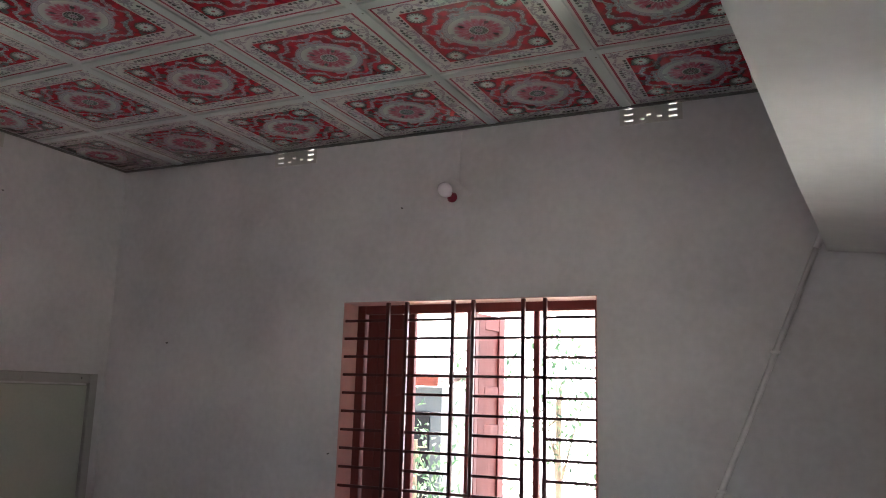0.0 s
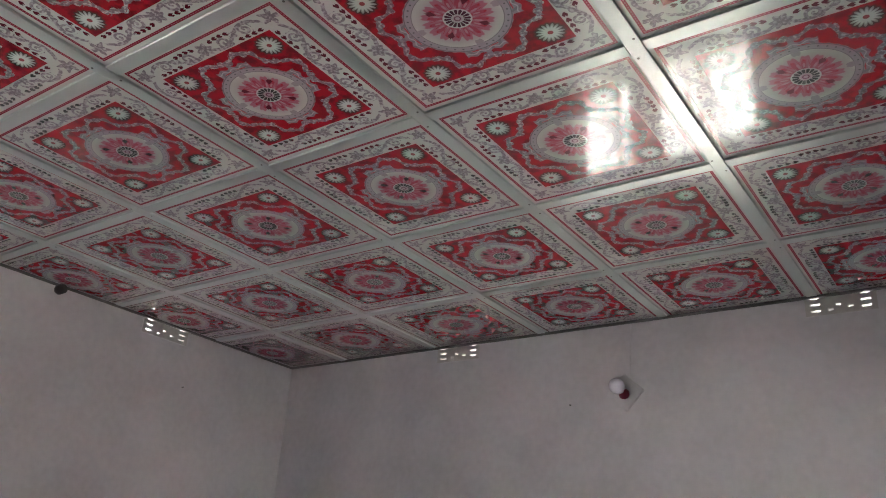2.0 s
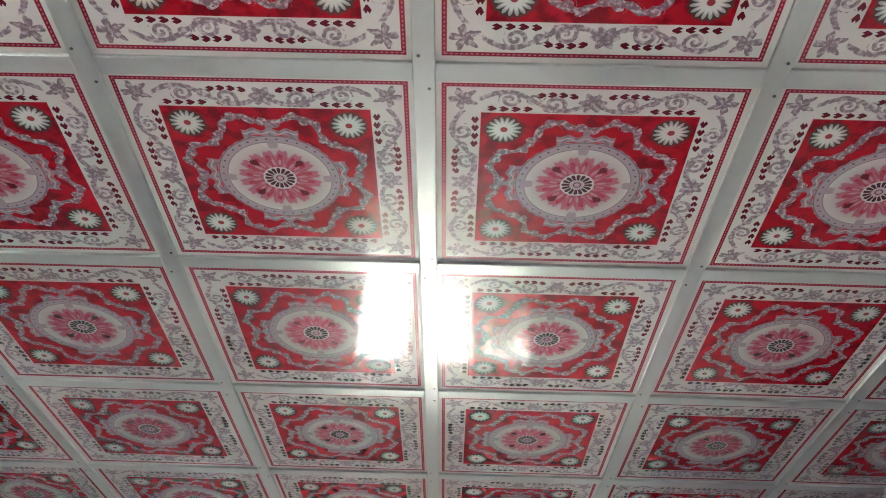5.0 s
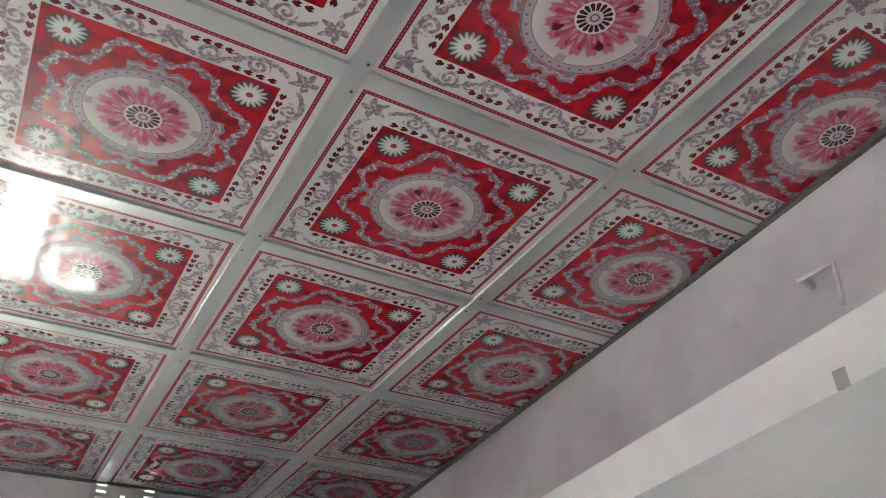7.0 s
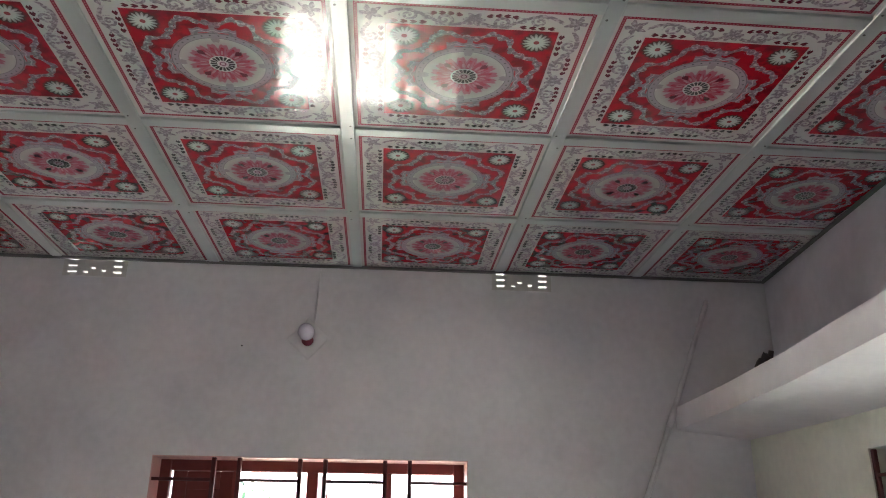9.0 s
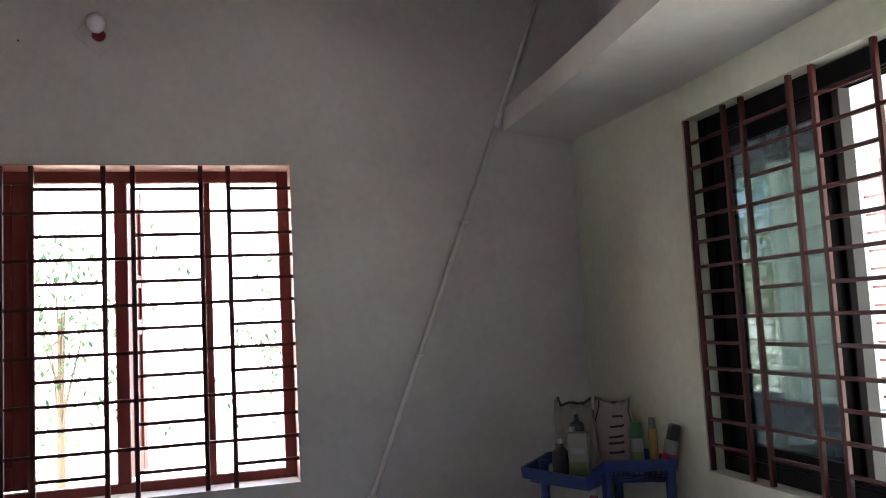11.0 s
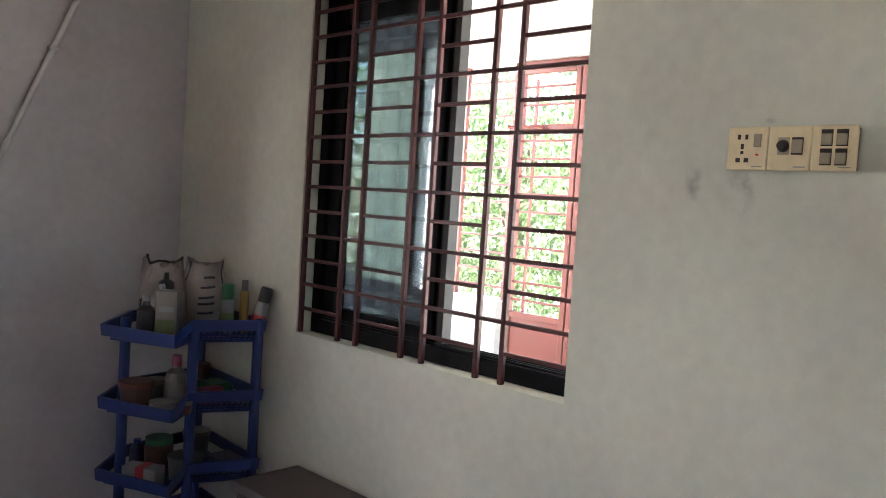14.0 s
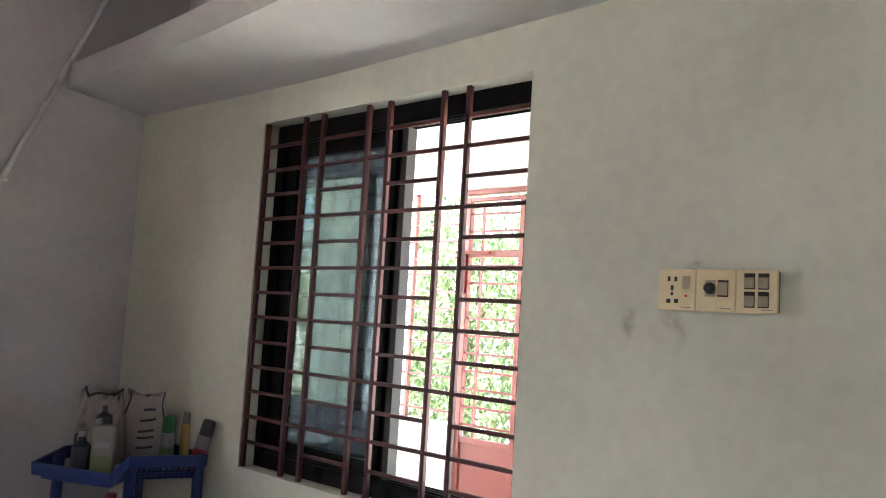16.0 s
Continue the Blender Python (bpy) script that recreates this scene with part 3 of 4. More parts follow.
structure("ground", box(-60, -60, -0.5, 90, 90, -0.4), earth, "pale sunlit concrete yard")
# unseen dark strip, added so the ceiling mirrors less bright ground
structure("garden_bed", box(-3.0, YF + TN + 0.02, -0.41, 3.9, 2.55, -0.34, 0.02), dark_ground, "unseen dark ground strip added to cut the window's ceiling reflection")
XV = 5.3
structure("veranda_floor", box(XR + TH, YB, -0.4, XV + 0.14, 2.2, 0.0), floor_mat, "grey cement veranda floor")
structure("veranda_ceiling", box(XR + 0.20, YB, 2.62, XV + 0.5, 2.2, 2.74), render_white, "white painted veranda ceiling")
structure("veranda_beam", box(XV, YB, 2.09, XV + 0.12, -0.216, 2.62), render_white, "white painted beam over the veranda opening")
structure("veranda_lintel", box(XV - 0.02, -0.215, 2.20, XV + 0.14, 2.2, 2.62, 0.004), shaded_veranda, "veranda beam beyond the column, its shade put into the colour")
structure("veranda_pilaster", box(XV + 0.02, -0.213, 1.03, XV + 0.17, -0.021, 2.198, 0.004), sky_lit_side, "pilaster beside the veranda column, sky light put into its bluish white")
structure("veranda_parapet", box(XV, -0.632, 0.0, XV + 0.12, -0.216, 1.03, 0.004), render_white, "white painted low veranda wall")
structure("veranda_plinth", box(XV - 0.03, -0.2155, 0.0, XV + 0.18, 2.2, 1.0295, 0.004), shaded_veranda, "low veranda wall under the column, its shade put into the colour")
structure("veranda_column", box(XV, -0.02, 1.03, XV + 0.16, 0.345, 2.198, 0.004), mossy, "pale painted veranda column")
tagged(mesh_ob("drain_pipe", rod((XV + 0.007, -0.046, 1.032), (XV + 0.007, -0.046, 2.197), 0.011, 10), dark_slot, smooth=True), "thin dark pipe beside the veranda column", "pipe")


def veranda_bars():
    g = tagged(empty("veranda_grille", (XV + 0.05, 0, 1.03)), "light red painted iron bars above the veranda wall", "grille")
    def add(b):
        bmesh.ops.transform(b, matrix=Matrix.Translation((-XV - 0.05, 0, -1.03)), verts=b.verts)
        return b
    for ya, yb in ((-0.632, -0.215), (0.347, 2.0)):
        for k in range(13):
            z = 2.015 - k * 0.0775
            part("crossbar", add(box(XV + 0.045, ya, z - 0.005, XV + 0.055, yb, z + 0.005)), gate_red, g)
        y = ya + 0.008
        while y < yb:
            part("upright", add(box(XV + 0.040, y - 0.007, 1.03, XV + 0.060, y + 0.007, 2.09)), gate_red, g)
            y += 0.297 if ya < 0 else 0.33


def veranda_gate():
    y0, y1 = -0.975, -0.645
    for k, (a, b) in enumerate(((y0, y1), (y0 - 0.34, y0 - 0.005), (y0 - 0.70, y0 - 0.36))):
        g = tagged(empty("veranda_gate", (XV + 0.05, (a + b) / 2, 0.0)), "light red iron gate leaf with bars over a sheet panel", "gate", "veranda gate leaves")
        def add(name, bm, label="", mat=gate_red):
            bmesh.ops.transform(bm, matrix=g.matrix_world.inverted(), verts=bm.verts)
            return part(name, bm, mat, g, label)
        X0, X1 = XV + 0.035, XV + 0.065
        f = box(X0, a, 0.03, X1, a + 0.028, 2.055, 0.003)
        box(X0, b - 0.028, 0.03, X1, b, 2.055, 0.003, f)
        for z0, z1 in ((0.03, 0.07), (0.965, 0.99), (2.036, 2.055), (1.785, 1.815)):
            box(X0 + 0.001, a + 0.0285, z0, X1 - 0.001, b - 0.0285, z1, 0.002, f)
        add("gate_frame", f)
        add("sheet_panel", box(XV + 0.047, a + 0.03, 0.071, XV + 0.052, b - 0.03, 0.964), "red painted steel sheet")
        for i in range(15):
            z = 1.98 - 0.078 * i
            if z > 1.0 and abs(z - 1.80) > 0.03:
                add("crossbar", box(XV + 0.046, a + 0.0285, z - 0.005, XV + 0.054, b - 0.0285, z + 0.005))
        add("upright", box(XV + 0.045, b - 0.10, 0.991, XV + 0.056, b - 0.09, 2.011))
        if k == 0:
            l = box(XV + 0.010, b - 0.018, 1.62, XV + 0.034, b + 0.02, 1.80, 0.003)
            rod((XV + 0.018, b - 0.16, 1.802), (XV + 0.018, b + 0.03, 1.806), 0.008, 8, l)
            add("latch", l, "sliding bolt on the gate")
    lintel = box(XV + 0.03, y0 - 0.71, 2.068, XV + 0.07, y1 + 0.012, 2.09, 0.002)
    tagged(mesh_ob("gate_header", lintel, gate_red), "light red iron header bar over the gate", "bar")


veranda_bars()
veranda_gate()
basin = lathe([(0.10, 0.0), (0.17, 0.09), (0.18, 0.10), (0.17, 0.10), (0.10, 0.01)], 28, (4.95, -0.02, 0.82))
t_ = tagged(empty("veranda_table", (4.95, 0.02, 0.0)), "dark wooden table on the veranda", "table")
part("tabletop", box(-0.22, -0.42, 0.78, 0.26, 0.42, 0.82, 0.005), dark_wood, t_)
for px, py in ((-0.18, -0.38), (0.22, -0.38), (-0.18, 0.38), (0.22, 0.38)):
    part("leg", box(px - 0.02, py - 0.02, 0.0, px + 0.02, py + 0.02, 0.78, 0.003), dark_wood, t_)
tagged(mesh_ob("basin", basin, render_white, smooth=True), "white plastic basin on the veranda table", "basin")

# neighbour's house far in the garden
# glowing sheet added behind it as overexposed daylight; it also lights the room
def daylight_sheet():
    m = bpy.data.materials.new("daylight_glow")
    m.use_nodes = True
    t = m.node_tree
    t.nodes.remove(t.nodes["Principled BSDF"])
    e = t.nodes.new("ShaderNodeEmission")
    e.inputs[0].default_value, e.inputs[1].default_value = (1.0, 0.985, 0.94, 1), GLOW
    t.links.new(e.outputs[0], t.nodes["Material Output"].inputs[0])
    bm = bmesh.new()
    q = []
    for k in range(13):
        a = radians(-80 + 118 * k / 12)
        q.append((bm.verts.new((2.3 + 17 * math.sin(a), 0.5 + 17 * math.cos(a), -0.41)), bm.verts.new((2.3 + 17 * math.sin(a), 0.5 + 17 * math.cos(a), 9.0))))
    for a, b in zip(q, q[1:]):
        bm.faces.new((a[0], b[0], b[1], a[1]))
    structure("backdrop", bm, m, "glowing sheet beyond the garden that stands in for overexposed daylight")


daylight_sheet()


def house():
    h = tagged(empty("house", (-2.6, 11.0, -0.4)), "distant house with an orange-red tin roof", "house")
    tin = material("tin_roof", (0.07, 0.010, 0.003), rough=0.6, spec=0.2, mottle=0.2)
    part("wall", box(-1.7, 0.0, 0.0, -0.45, 3.0, 2.28), material("slate_paint", (0.010, 0.015, 0.018), rough=0.6, mottle=0.3, mottle_scale=2), h, "dark slate-blue wall")
    bm = bmesh.new()
    q = [bm.verts.new(c) for c in ((-2.0, -0.3, 2.40), (-0.38, -0.3, 2.40), (-0.38, 1.5, 2.62), (-2.0, 1.5, 2.62), (-2.0, 3.3, 2.40), (-0.38, 3.3, 2.40))]
    bm.faces.new(q[:4])
    bm.faces.new((q[3], q[2], q[5], q[4]))
    r = bmesh.ops.solidify(bm, geom=bm.faces[:], thickness=0.2)
    part("roof", bm, tin, h)
    part("fascia", box(-2.0, -0.345, 2.285, -0.38, -0.305, 2.47, 0.004), tin, h)
    part("door", box(-1.4, -0.03, 0.1, -0.7, 0.0, 1.8), black_alu, h, "dark door")


house()


def leaf_crown(name, centre, spread, count, size, mat, label, trunk_to):
    """A shrub or tree: tapered trunk, limbs and many single leaves."""
    rng = random.Random(int(centre[0] * 37 + centre[1] * 91) % 1000)
    t = tagged(empty(name, (centre[0], centre[1], -0.4)), label, "tree")
    inv = Matrix.Translation((-centre[0], -centre[1], 0.4))
    bm = rod((centre[0], centre[1], -0.4), (centre[0], centre[1], trunk_to), 0.05, 8, None, 0.025)
    tips = []
    for k in range(9):
        a = rng.uniform(0, 6.28)
        q = Vector((centre[0] + spread[0] * 0.7 * math.cos(a) * rng.random(), centre[1] + spread[1] * 0.7 * math.sin(a) * rng.random(), centre[2] + spread[2] * rng.uniform(-0.6, 0.8)))
        rod((centre[0], centre[1], rng.uniform(0.3, trunk_to)), q, 0.018, 5, bm, 0.006)
        tips.append(q)
    bmesh.ops.transform(bm, matrix=inv, verts=bm.verts)
    part("trunk", bm, bark, t)
    verts, faces = [], []
    clumps = [Vector((centre[0] + spread[0] * rng.uniform(-1, 1), centre[1] + spread[1] * rng.uniform(-1, 1), centre[2] + spread[2] * rng.uniform(-1, 1))) for _ in range(min(count // 22, 190))] + tips
    for _ in range(count):
        c = rng.choice(clumps)
        p = c + Vector((rng.gauss(0, 0.16), rng.gauss(0, 0.16), rng.gauss(0, 0.14)))
        e = Euler((rng.uniform(0.2, 1.5), rng.uniform(-0.5, 0.5), rng.uniform(0, 6.28))).to_matrix()
        s = size * rng.uniform(0.6, 1.3)
        k = len(verts)
        for u, v, n in ((0, 0, 0), (0.22, 0.4, 0.06), (0, 1.0, -0.08), (-0.22, 0.4, 0.06)):
            verts.append((inv @ (p + e @ Vector((u * s, v * s, n * s))).to_4d()).to_3d())
        faces.append((k, k + 1, k + 2, k + 3))
    me = bpy.data.meshes.new("crown")
    me.from_pydata(verts, [], faces)
    me.materials.append(mat)
    ob = new("crown", me)
    ob.parent = t
    return t


def leaf_mat(name, colour):
    m = bpy.data.materials.new(name)
    m.use_nodes = True
    t = m.node_tree
    b = t.nodes["Principled BSDF"]
    b.inputs["Roughness"].default_value = 0.45
    geo = t.nodes.new("ShaderNodeNewGeometry")
    ramp = t.nodes.new("ShaderNodeMix")
    ramp.data_type = "RGBA"
    ramp.inputs[6].default_value = (*[c * 0.55 for c in colour], 1)
    ramp.inputs[7].default_value = (colour[0] * 1.5, colour[1] * 1.3, colour[2] * 1.2, 1)
    t.links.new(geo.outputs["Random Per Island"], ramp.inputs[0])
    t.links.new(ramp.outputs[2], b.inputs["Base Color"])
    tr = t.nodes.new("ShaderNodeBsdfTranslucent")
    t.links.new(ramp.outputs[2], tr.inputs[0])
    mix = t.nodes.new("ShaderNodeMixShader")
    mix.inputs[0].default_value = 0.4
    t.links.new(b.outputs[0], mix.inputs[1])
    t.links.new(tr.outputs[0], mix.inputs[2])
    t.links.new(mix.outputs[0], t.nodes["Material Output"].inputs[0])
    return m


bark = material("bark", (0.16, 0.12, 0.08), rough=0.9, bump=0.006, bump_scale=25, mottle=0.3)
leaf_a, leaf_b = leaf_mat("leaf_green", (0.13, 0.22, 0.10)), leaf_mat("leaf_light", (0.17, 0.27, 0.13))
leaf_c = leaf_mat("leaf_dark", (0.035, 0.075, 0.035))
# the last two low shrubs are unseen, added to dim the window's reflection
for c, s, n, z, mt in (((6.9, -0.6, 1.2), (0.5, 1.1, 1.3), 15000, 0.062, leaf_a), ((7.3, 0.9, 1.3), (0.6, 1.1, 1.3), 15000, 0.066, leaf_b), ((7.4, 2.5, 1.4), (0.7, 1.2, 1.4), 12000, 0.075, leaf_a),
                       ((1.3, 4.6, 1.4), (0.8, 0.6, 0.9), 1000, 0.085, leaf_c), ((-0.6, 5.2, 0.9), (0.9, 0.6, 0.6), 700, 0.10, leaf_c), ((3.4, 5.8, 1.2), (0.8, 0.6, 0.9), 700, 0.085, leaf_c),
                       ((3.25, 2.4, -0.05), (0.55, 0.9, 0.28), 2200, 0.11, leaf_c), ((4.2, 3.4, 0.1), (0.6, 0.8, 0.4), 1500, 0.12, leaf_c)):
    leaf_crown("garden_shrub", c, s, n, z, mt, "leafy green garden shrub; the two low ones added to dim reflections", c[2] + 0.3)

# ---- things on the walls ----
def vent(axis, at, a0, a1, inward):
    """Cast cement ventilator block with slots, set in the wall under the ceiling."""
    z0, z1 = VZ
    holes = []
    w = (a1 - a0)
    for k in range(3):
        z = z0 + 0.016 + k * 0.026
        holes.append((a0 + 0.02, a0 + 0.055, z, z + 0.007))
        holes.append((a1 - 0.055, a1 - 0.02, z, z + 0.007))
    for f, dz in ((0.36, 0.016), (0.47, 0.034), (0.64, 0.022)):
        holes.append((a0 + w * f - 0.009, a0 + w * f + 0.009, z0 + dz, z0 + dz + 0.006))
    bm = wall_with_holes(axis, at, inward, a0, a1, z0, z1, holes)
    ob = mesh_ob("ventilator", bm, vent_mat)
    return tagged(ob, "cast cement ventilator block with slots under the ceiling", "ventilator", "ventilators")


vent_mat = material("vent_cement", (0.50, 0.48, 0.43), rough=0.8, bump=0.002, bump_scale=30, mottle=0.2, mottle_scale=20)
vent("y", YF - 0.002, *V1, 0.014)
vent("y", YF - 0.002, *V2, 0.014)
vent("x", XL + 0.002, *V3, -0.014)


def panel_door():
    d = tagged(empty("door_1", (XL, -0.5, 0.0)), "closed pale green flush door in a grey painted frame", "door", kind="structure")
    a, b, top = -0.93, -0.115, 1.757
    m = Matrix.Translation((-XL, 0.5, 0))
    f = box(XL, b - 0.048, 0, XL + 0.030, b, top, 0.003)
    box(XL, a, 0, XL + 0.030, a + 0.048, top, 0.003, f)
    box(XL, a + 0.0485, top - 0.05, XL + 0.029, -0.5725, top, 0.003, f)
    box(XL, -0.5715, top - 0.05, XL + 0.029, b - 0.0485, top, 0.003, f)
    bmesh.ops.transform(f, matrix=m, verts=f.verts)
    part("door_frame", f, grey_paint, d)
    p = box(XL + 0.001, a + 0.054, 0.01, XL + 0.020, b - 0.056, top - 0.058, 0.004)
    bmesh.ops.transform(p, matrix=m, verts=p.verts)
    leaf = part("door_leaf", p, green_panel, d)
    s = lathe([(0.004, 0), (0.004, 0.002), (0.001, 0.003)], 10)
    bmesh.ops.transform(s, matrix=Matrix.Translation((0.029, 0.28, top - 0.022)) @ Matrix.Rotation(radians(90), 4, "Y"), verts=s.verts)
    part("screw", s, dark_slot, d)


panel_door()


def bulb_lamp():
    """Bulb in a maroon batten holder, hanging off its square base."""
    b = tagged(empty("wall_bulb", (2.262, YF, 2.585)), "white bulb in a maroon wall holder", "lamp")
    bm = box(-0.062, -0.005, -0.062, 0.062, 0.0, 0.062, 0.003)
    bmesh.ops.transform(bm, matrix=Matrix.Rotation(radians(42), 4, "Y"), verts=bm.verts)
    part("base_plate", bm, plaster, b)
    hold = lathe([(0.020, 0.0), (0.024, 0.012), (0.018, 0.016), (0.017, 0.042), (0.014, 0.046)], 20)
    tilt = Matrix.Translation((0, -0.006, -0.012)) @ Matrix.Rotation(radians(78), 4, "X")
    bmesh.ops.transform(hold, matrix=tilt, verts=hold.verts)
    part("holder", hold, maroon, b, "maroon bulb holder", True)
    gl = lathe([(0.013, 0.040), (0.016, 0.052), (0.030, 0.072), (0.0335, 0.090), (0.030, 0.108), (0.018, 0.121), (0.001, 0.126)], 24)
    bmesh.ops.transform(gl, matrix=tilt, verts=gl.verts)
    part("bulb", gl, bulb_white, b, "white unlit bulb", True)
    wire = rod((0.02, -0.003, 0.05), (0.035, -0.003, 0.30), 0.0028, 6)
    part("cable", wire, plaster, b, "thin cable painted over")


bulb_lamp()

# conduit that climbs the wall at a slant, in two lengths with a socket between
c = tagged(empty("conduit", (3.718, YF, 2.28)), "grey plastic conduit slanting up the wall", "conduit")
def on_wall(x, z): return (x - 3.718, -0.011, z - 2.28)
part("pipe", rod(on_wall(3.760, 2.322), on_wall(3.948, 2.80), 0.0095, 12), pvc_grey, c, smooth=True)
part("pipe", rod(on_wall(3.750, 2.297), on_wall(2.817, 0.0), 0.0105, 12), pvc_grey, c, smooth=True)
part("socket", rod(on_wall(3.737, 2.262), on_wall(3.771, 2.346), 0.0125, 12), pvc_grey, c, smooth=True)
for k in range(4):
    f = 0.18 + 0.22 * k
    cx, cz = 3.750 + (2.817 - 3.750) * f, 2.297 * (1 - f)
    part("clip", box(cx - 3.718 - 0.017, -0.0225, cz - 2.28 - 0.006, cx - 3.718 + 0.017, -0.0005, cz - 2.28 + 0.006, 0.003), pvc_grey, c)


def switchboard():
    """Ivory board of three plates: socket with switch, fan dial, four switches."""
    y0, z0 = -2.4695, 1.543
    s = tagged(empty("switch_board", (XR, y0, z0)), "ivory plastic switch board with socket, dial and four switches", "switch board")
    s.scale = (1.0, 0.945, 1.02)
    W, Hh = 0.245, 0.079
    part("back_box", box(-0.0165, 0.003, 0.002, 0.0, W - 0.003, Hh - 0.002, 0.002), grimy_ivory, s, "brown grimy back box")
    spans = ((0.0, 0.0805), (0.0815, 0.1625), (0.1635, W))
    plates = [part("plate", box(-0.0245, a, 0.0, -0.017, b, Hh, 0.0015), ivory, s) for a, b in spans]
    X = -0.025
    def add(name, bm, mat, k, label=""):
        return part(name, bm, mat, plates[k], label)
    # four rockers, in dark recesses
    for yy in (0.016, 0.043):
        for zz in (0.010, 0.043):
            add("recess", box(X, yy, zz, X + 0.001, yy + 0.021, zz + 0.029), dark_slot, 0)
            add("rocker", box(X - 0.004, yy + 0.001, zz + 0.002, X - 0.0001, yy + 0.020, zz + 0.0215, 0.001), rocker_mat, 0, "worn grey-brown rocker switch")
    # fan dial and a switch
    add("recess", box(X, 0.0815 + 0.014, 0.028, X + 0.001, 0.0815 + 0.036, 0.059), dark_slot, 1)
    add("rocker", box(X - 0.004, 0.0815 + 0.015, 0.031, X - 0.0001, 0.0815 + 0.035, 0.055, 0.001), rocker_mat, 1, "worn grey-brown rocker switch")
    add("recess", box(X, 0.0815 + 0.040, 0.028, X + 0.001, 0.0815 + 0.062, 0.059), rocker_mat, 1)
    k = lathe([(0.011, 0), (0.011, 0.004), (0.008, 0.014), (0.006, 0.015)], 20)
    bmesh.ops.transform(k, matrix=Matrix.Translation((X, 0.0815 + 0.051, 0.0435)) @ Matrix.Rotation(radians(-90), 4, "Y"), verts=k.verts)
    add("dial", k, dark_slot, 1, "dark worn fan dial")
    # socket holes, switch and neon
    for yy, zz, w, h in ((0.058, 0.056, 0.006, 0.009), (0.043, 0.056, 0.006, 0.009), (0.0505, 0.038, 0.006, 0.010), (0.0505, 0.029, 0.006, 0.006), (0.058, 0.014, 0.009, 0.008), (0.041, 0.014, 0.009, 0.008)):
        add("hole", box(X, 0.1635 + yy - w / 2, zz, X + 0.001, 0.1635 + yy + w / 2, zz + h), dark_slot, 2)
    add("rocker", box(X - 0.003, 0.1635 + 0.013, 0.042, X + 0.001, 0.1635 + 0.027, 0.066, 0.001), rocker_mat, 2, "worn grey-brown rocker switch")
    add("neon", box(X - 0.001, 0.1635 + 0.017, 0.0265, X + 0.001, 0.1635 + 0.0225, 0.030), neon_mat, 2, "small glowing red neon")
    for k, (a, b) in enumerate(spans):
        add("brand_bar", box(X + 0.0002, a + 0.008, 0.0055, X + 0.001, a + 0.030, 0.0075), grey_paint, k)


rocker_mat = material("worn_rocker", (0.40, 0.33, 0.23), rough=0.35, mottle=0.15, mottle_scale=60)
neon_mat = bpy.data.materials.new("neon_red")
neon_mat.use_nodes = True
neon_mat.node_tree.nodes["Principled BSDF"].inputs["Base Color"].default_value = (0.6, 0.03, 0.02, 1)
neon_mat.node_tree.nodes["Principled BSDF"].inputs["Emission Color"].default_value = (1.0, 0.05, 0.03, 1)
neon_mat.node_tree.nodes["Principled BSDF"].inputs["Emission Strength"].default_value = 0.02
switchboard()


# finger marks and a crack on the pier by the board: thin stained skins of paint
def stain(name, cy, cz, ry, rz, seed):
    rng = random.Random(seed)
    bm = bmesh.new()
    n = 40
    ring = []
    for k in range(n):
        a = 2 * math.pi * k / n
        f = 0.72 + 0.28 * math.sin(3 * a + seed) * math.sin(5 * a + 2 * seed) + rng.uniform(-0.05, 0.05)
        ring.append(bm.verts.new((XR - 0.0015, cy + ry * f * math.cos(a), cz + rz * f * math.sin(a))))
    bm.faces.new(ring)
    bmesh.ops.recalc_face_normals(bm, faces=bm.faces)
    return bm


def stain_material():
    m = bpy.data.materials.new("hand_grime")
    m.use_nodes = True
    t = m.node_tree
    b = t.nodes["Principled BSDF"]
    b.inputs["Base Color"].default_value, b.inputs["Roughness"].default_value = (0.20, 0.19, 0.175, 1), 0.8
    co = t.nodes.new("ShaderNodeTexCoord")
    n = t.nodes.new("ShaderNodeTexNoise")
    n.inputs["Scale"].default_value, n.inputs["Detail"].default_value, n.inputs["Roughness"].default_value = 20, 6, 0.6
    t.links.new(co.outputs["Object"], n.inputs["Vector"])
    g = t.nodes.new("ShaderNodeVectorMath")
    g.operation = "SUBTRACT"
    t.links.new(co.outputs["Generated"], g.inputs[0])
    g.inputs[1].default_value = (0.0, 0.5, 0.5)
    sep = t.nodes.new("ShaderNodeSeparateXYZ")
    t.links.new(g.outputs[0], sep.inputs[0])
    u, v = Val(t, sep.outputs[1]), Val(t, sep.outputs[2])
    fade = (u * u + v * v).sqrt().below(0.30, 0.2)
    a = Val(t, n.outputs[0]).below(0.58, 0.14).inv() * fade * 0.32
    t.links.new(a.sock, b.inputs["Alpha"])
    return m


grime = stain_material()
for k, (cy, cz, ry, rz) in enumerate(((-2.165, 1.515, 0.036, 0.055), (-2.26, 1.505, 0.07, 0.06), (-2.29, 1.637, 0.05, 0.012))):
    tagged(mesh_ob("grime_mark", stain("grime", cy, cz, ry, rz, k + 2), grime), "grey finger grime on the wall paint", "stain", "grime marks", "structure")

# bolt hole under the ceiling on the plain wall, small nail holes
bolt = rod((XL - 0.01, -1.524, 2.880), (XL + 0.035, -1.524, 2.880), 0.022, 14)
tagged(mesh_ob("bolt", bolt, dark_slot, smooth=True), "dark rusty bolt end under the ceiling", "bolt")
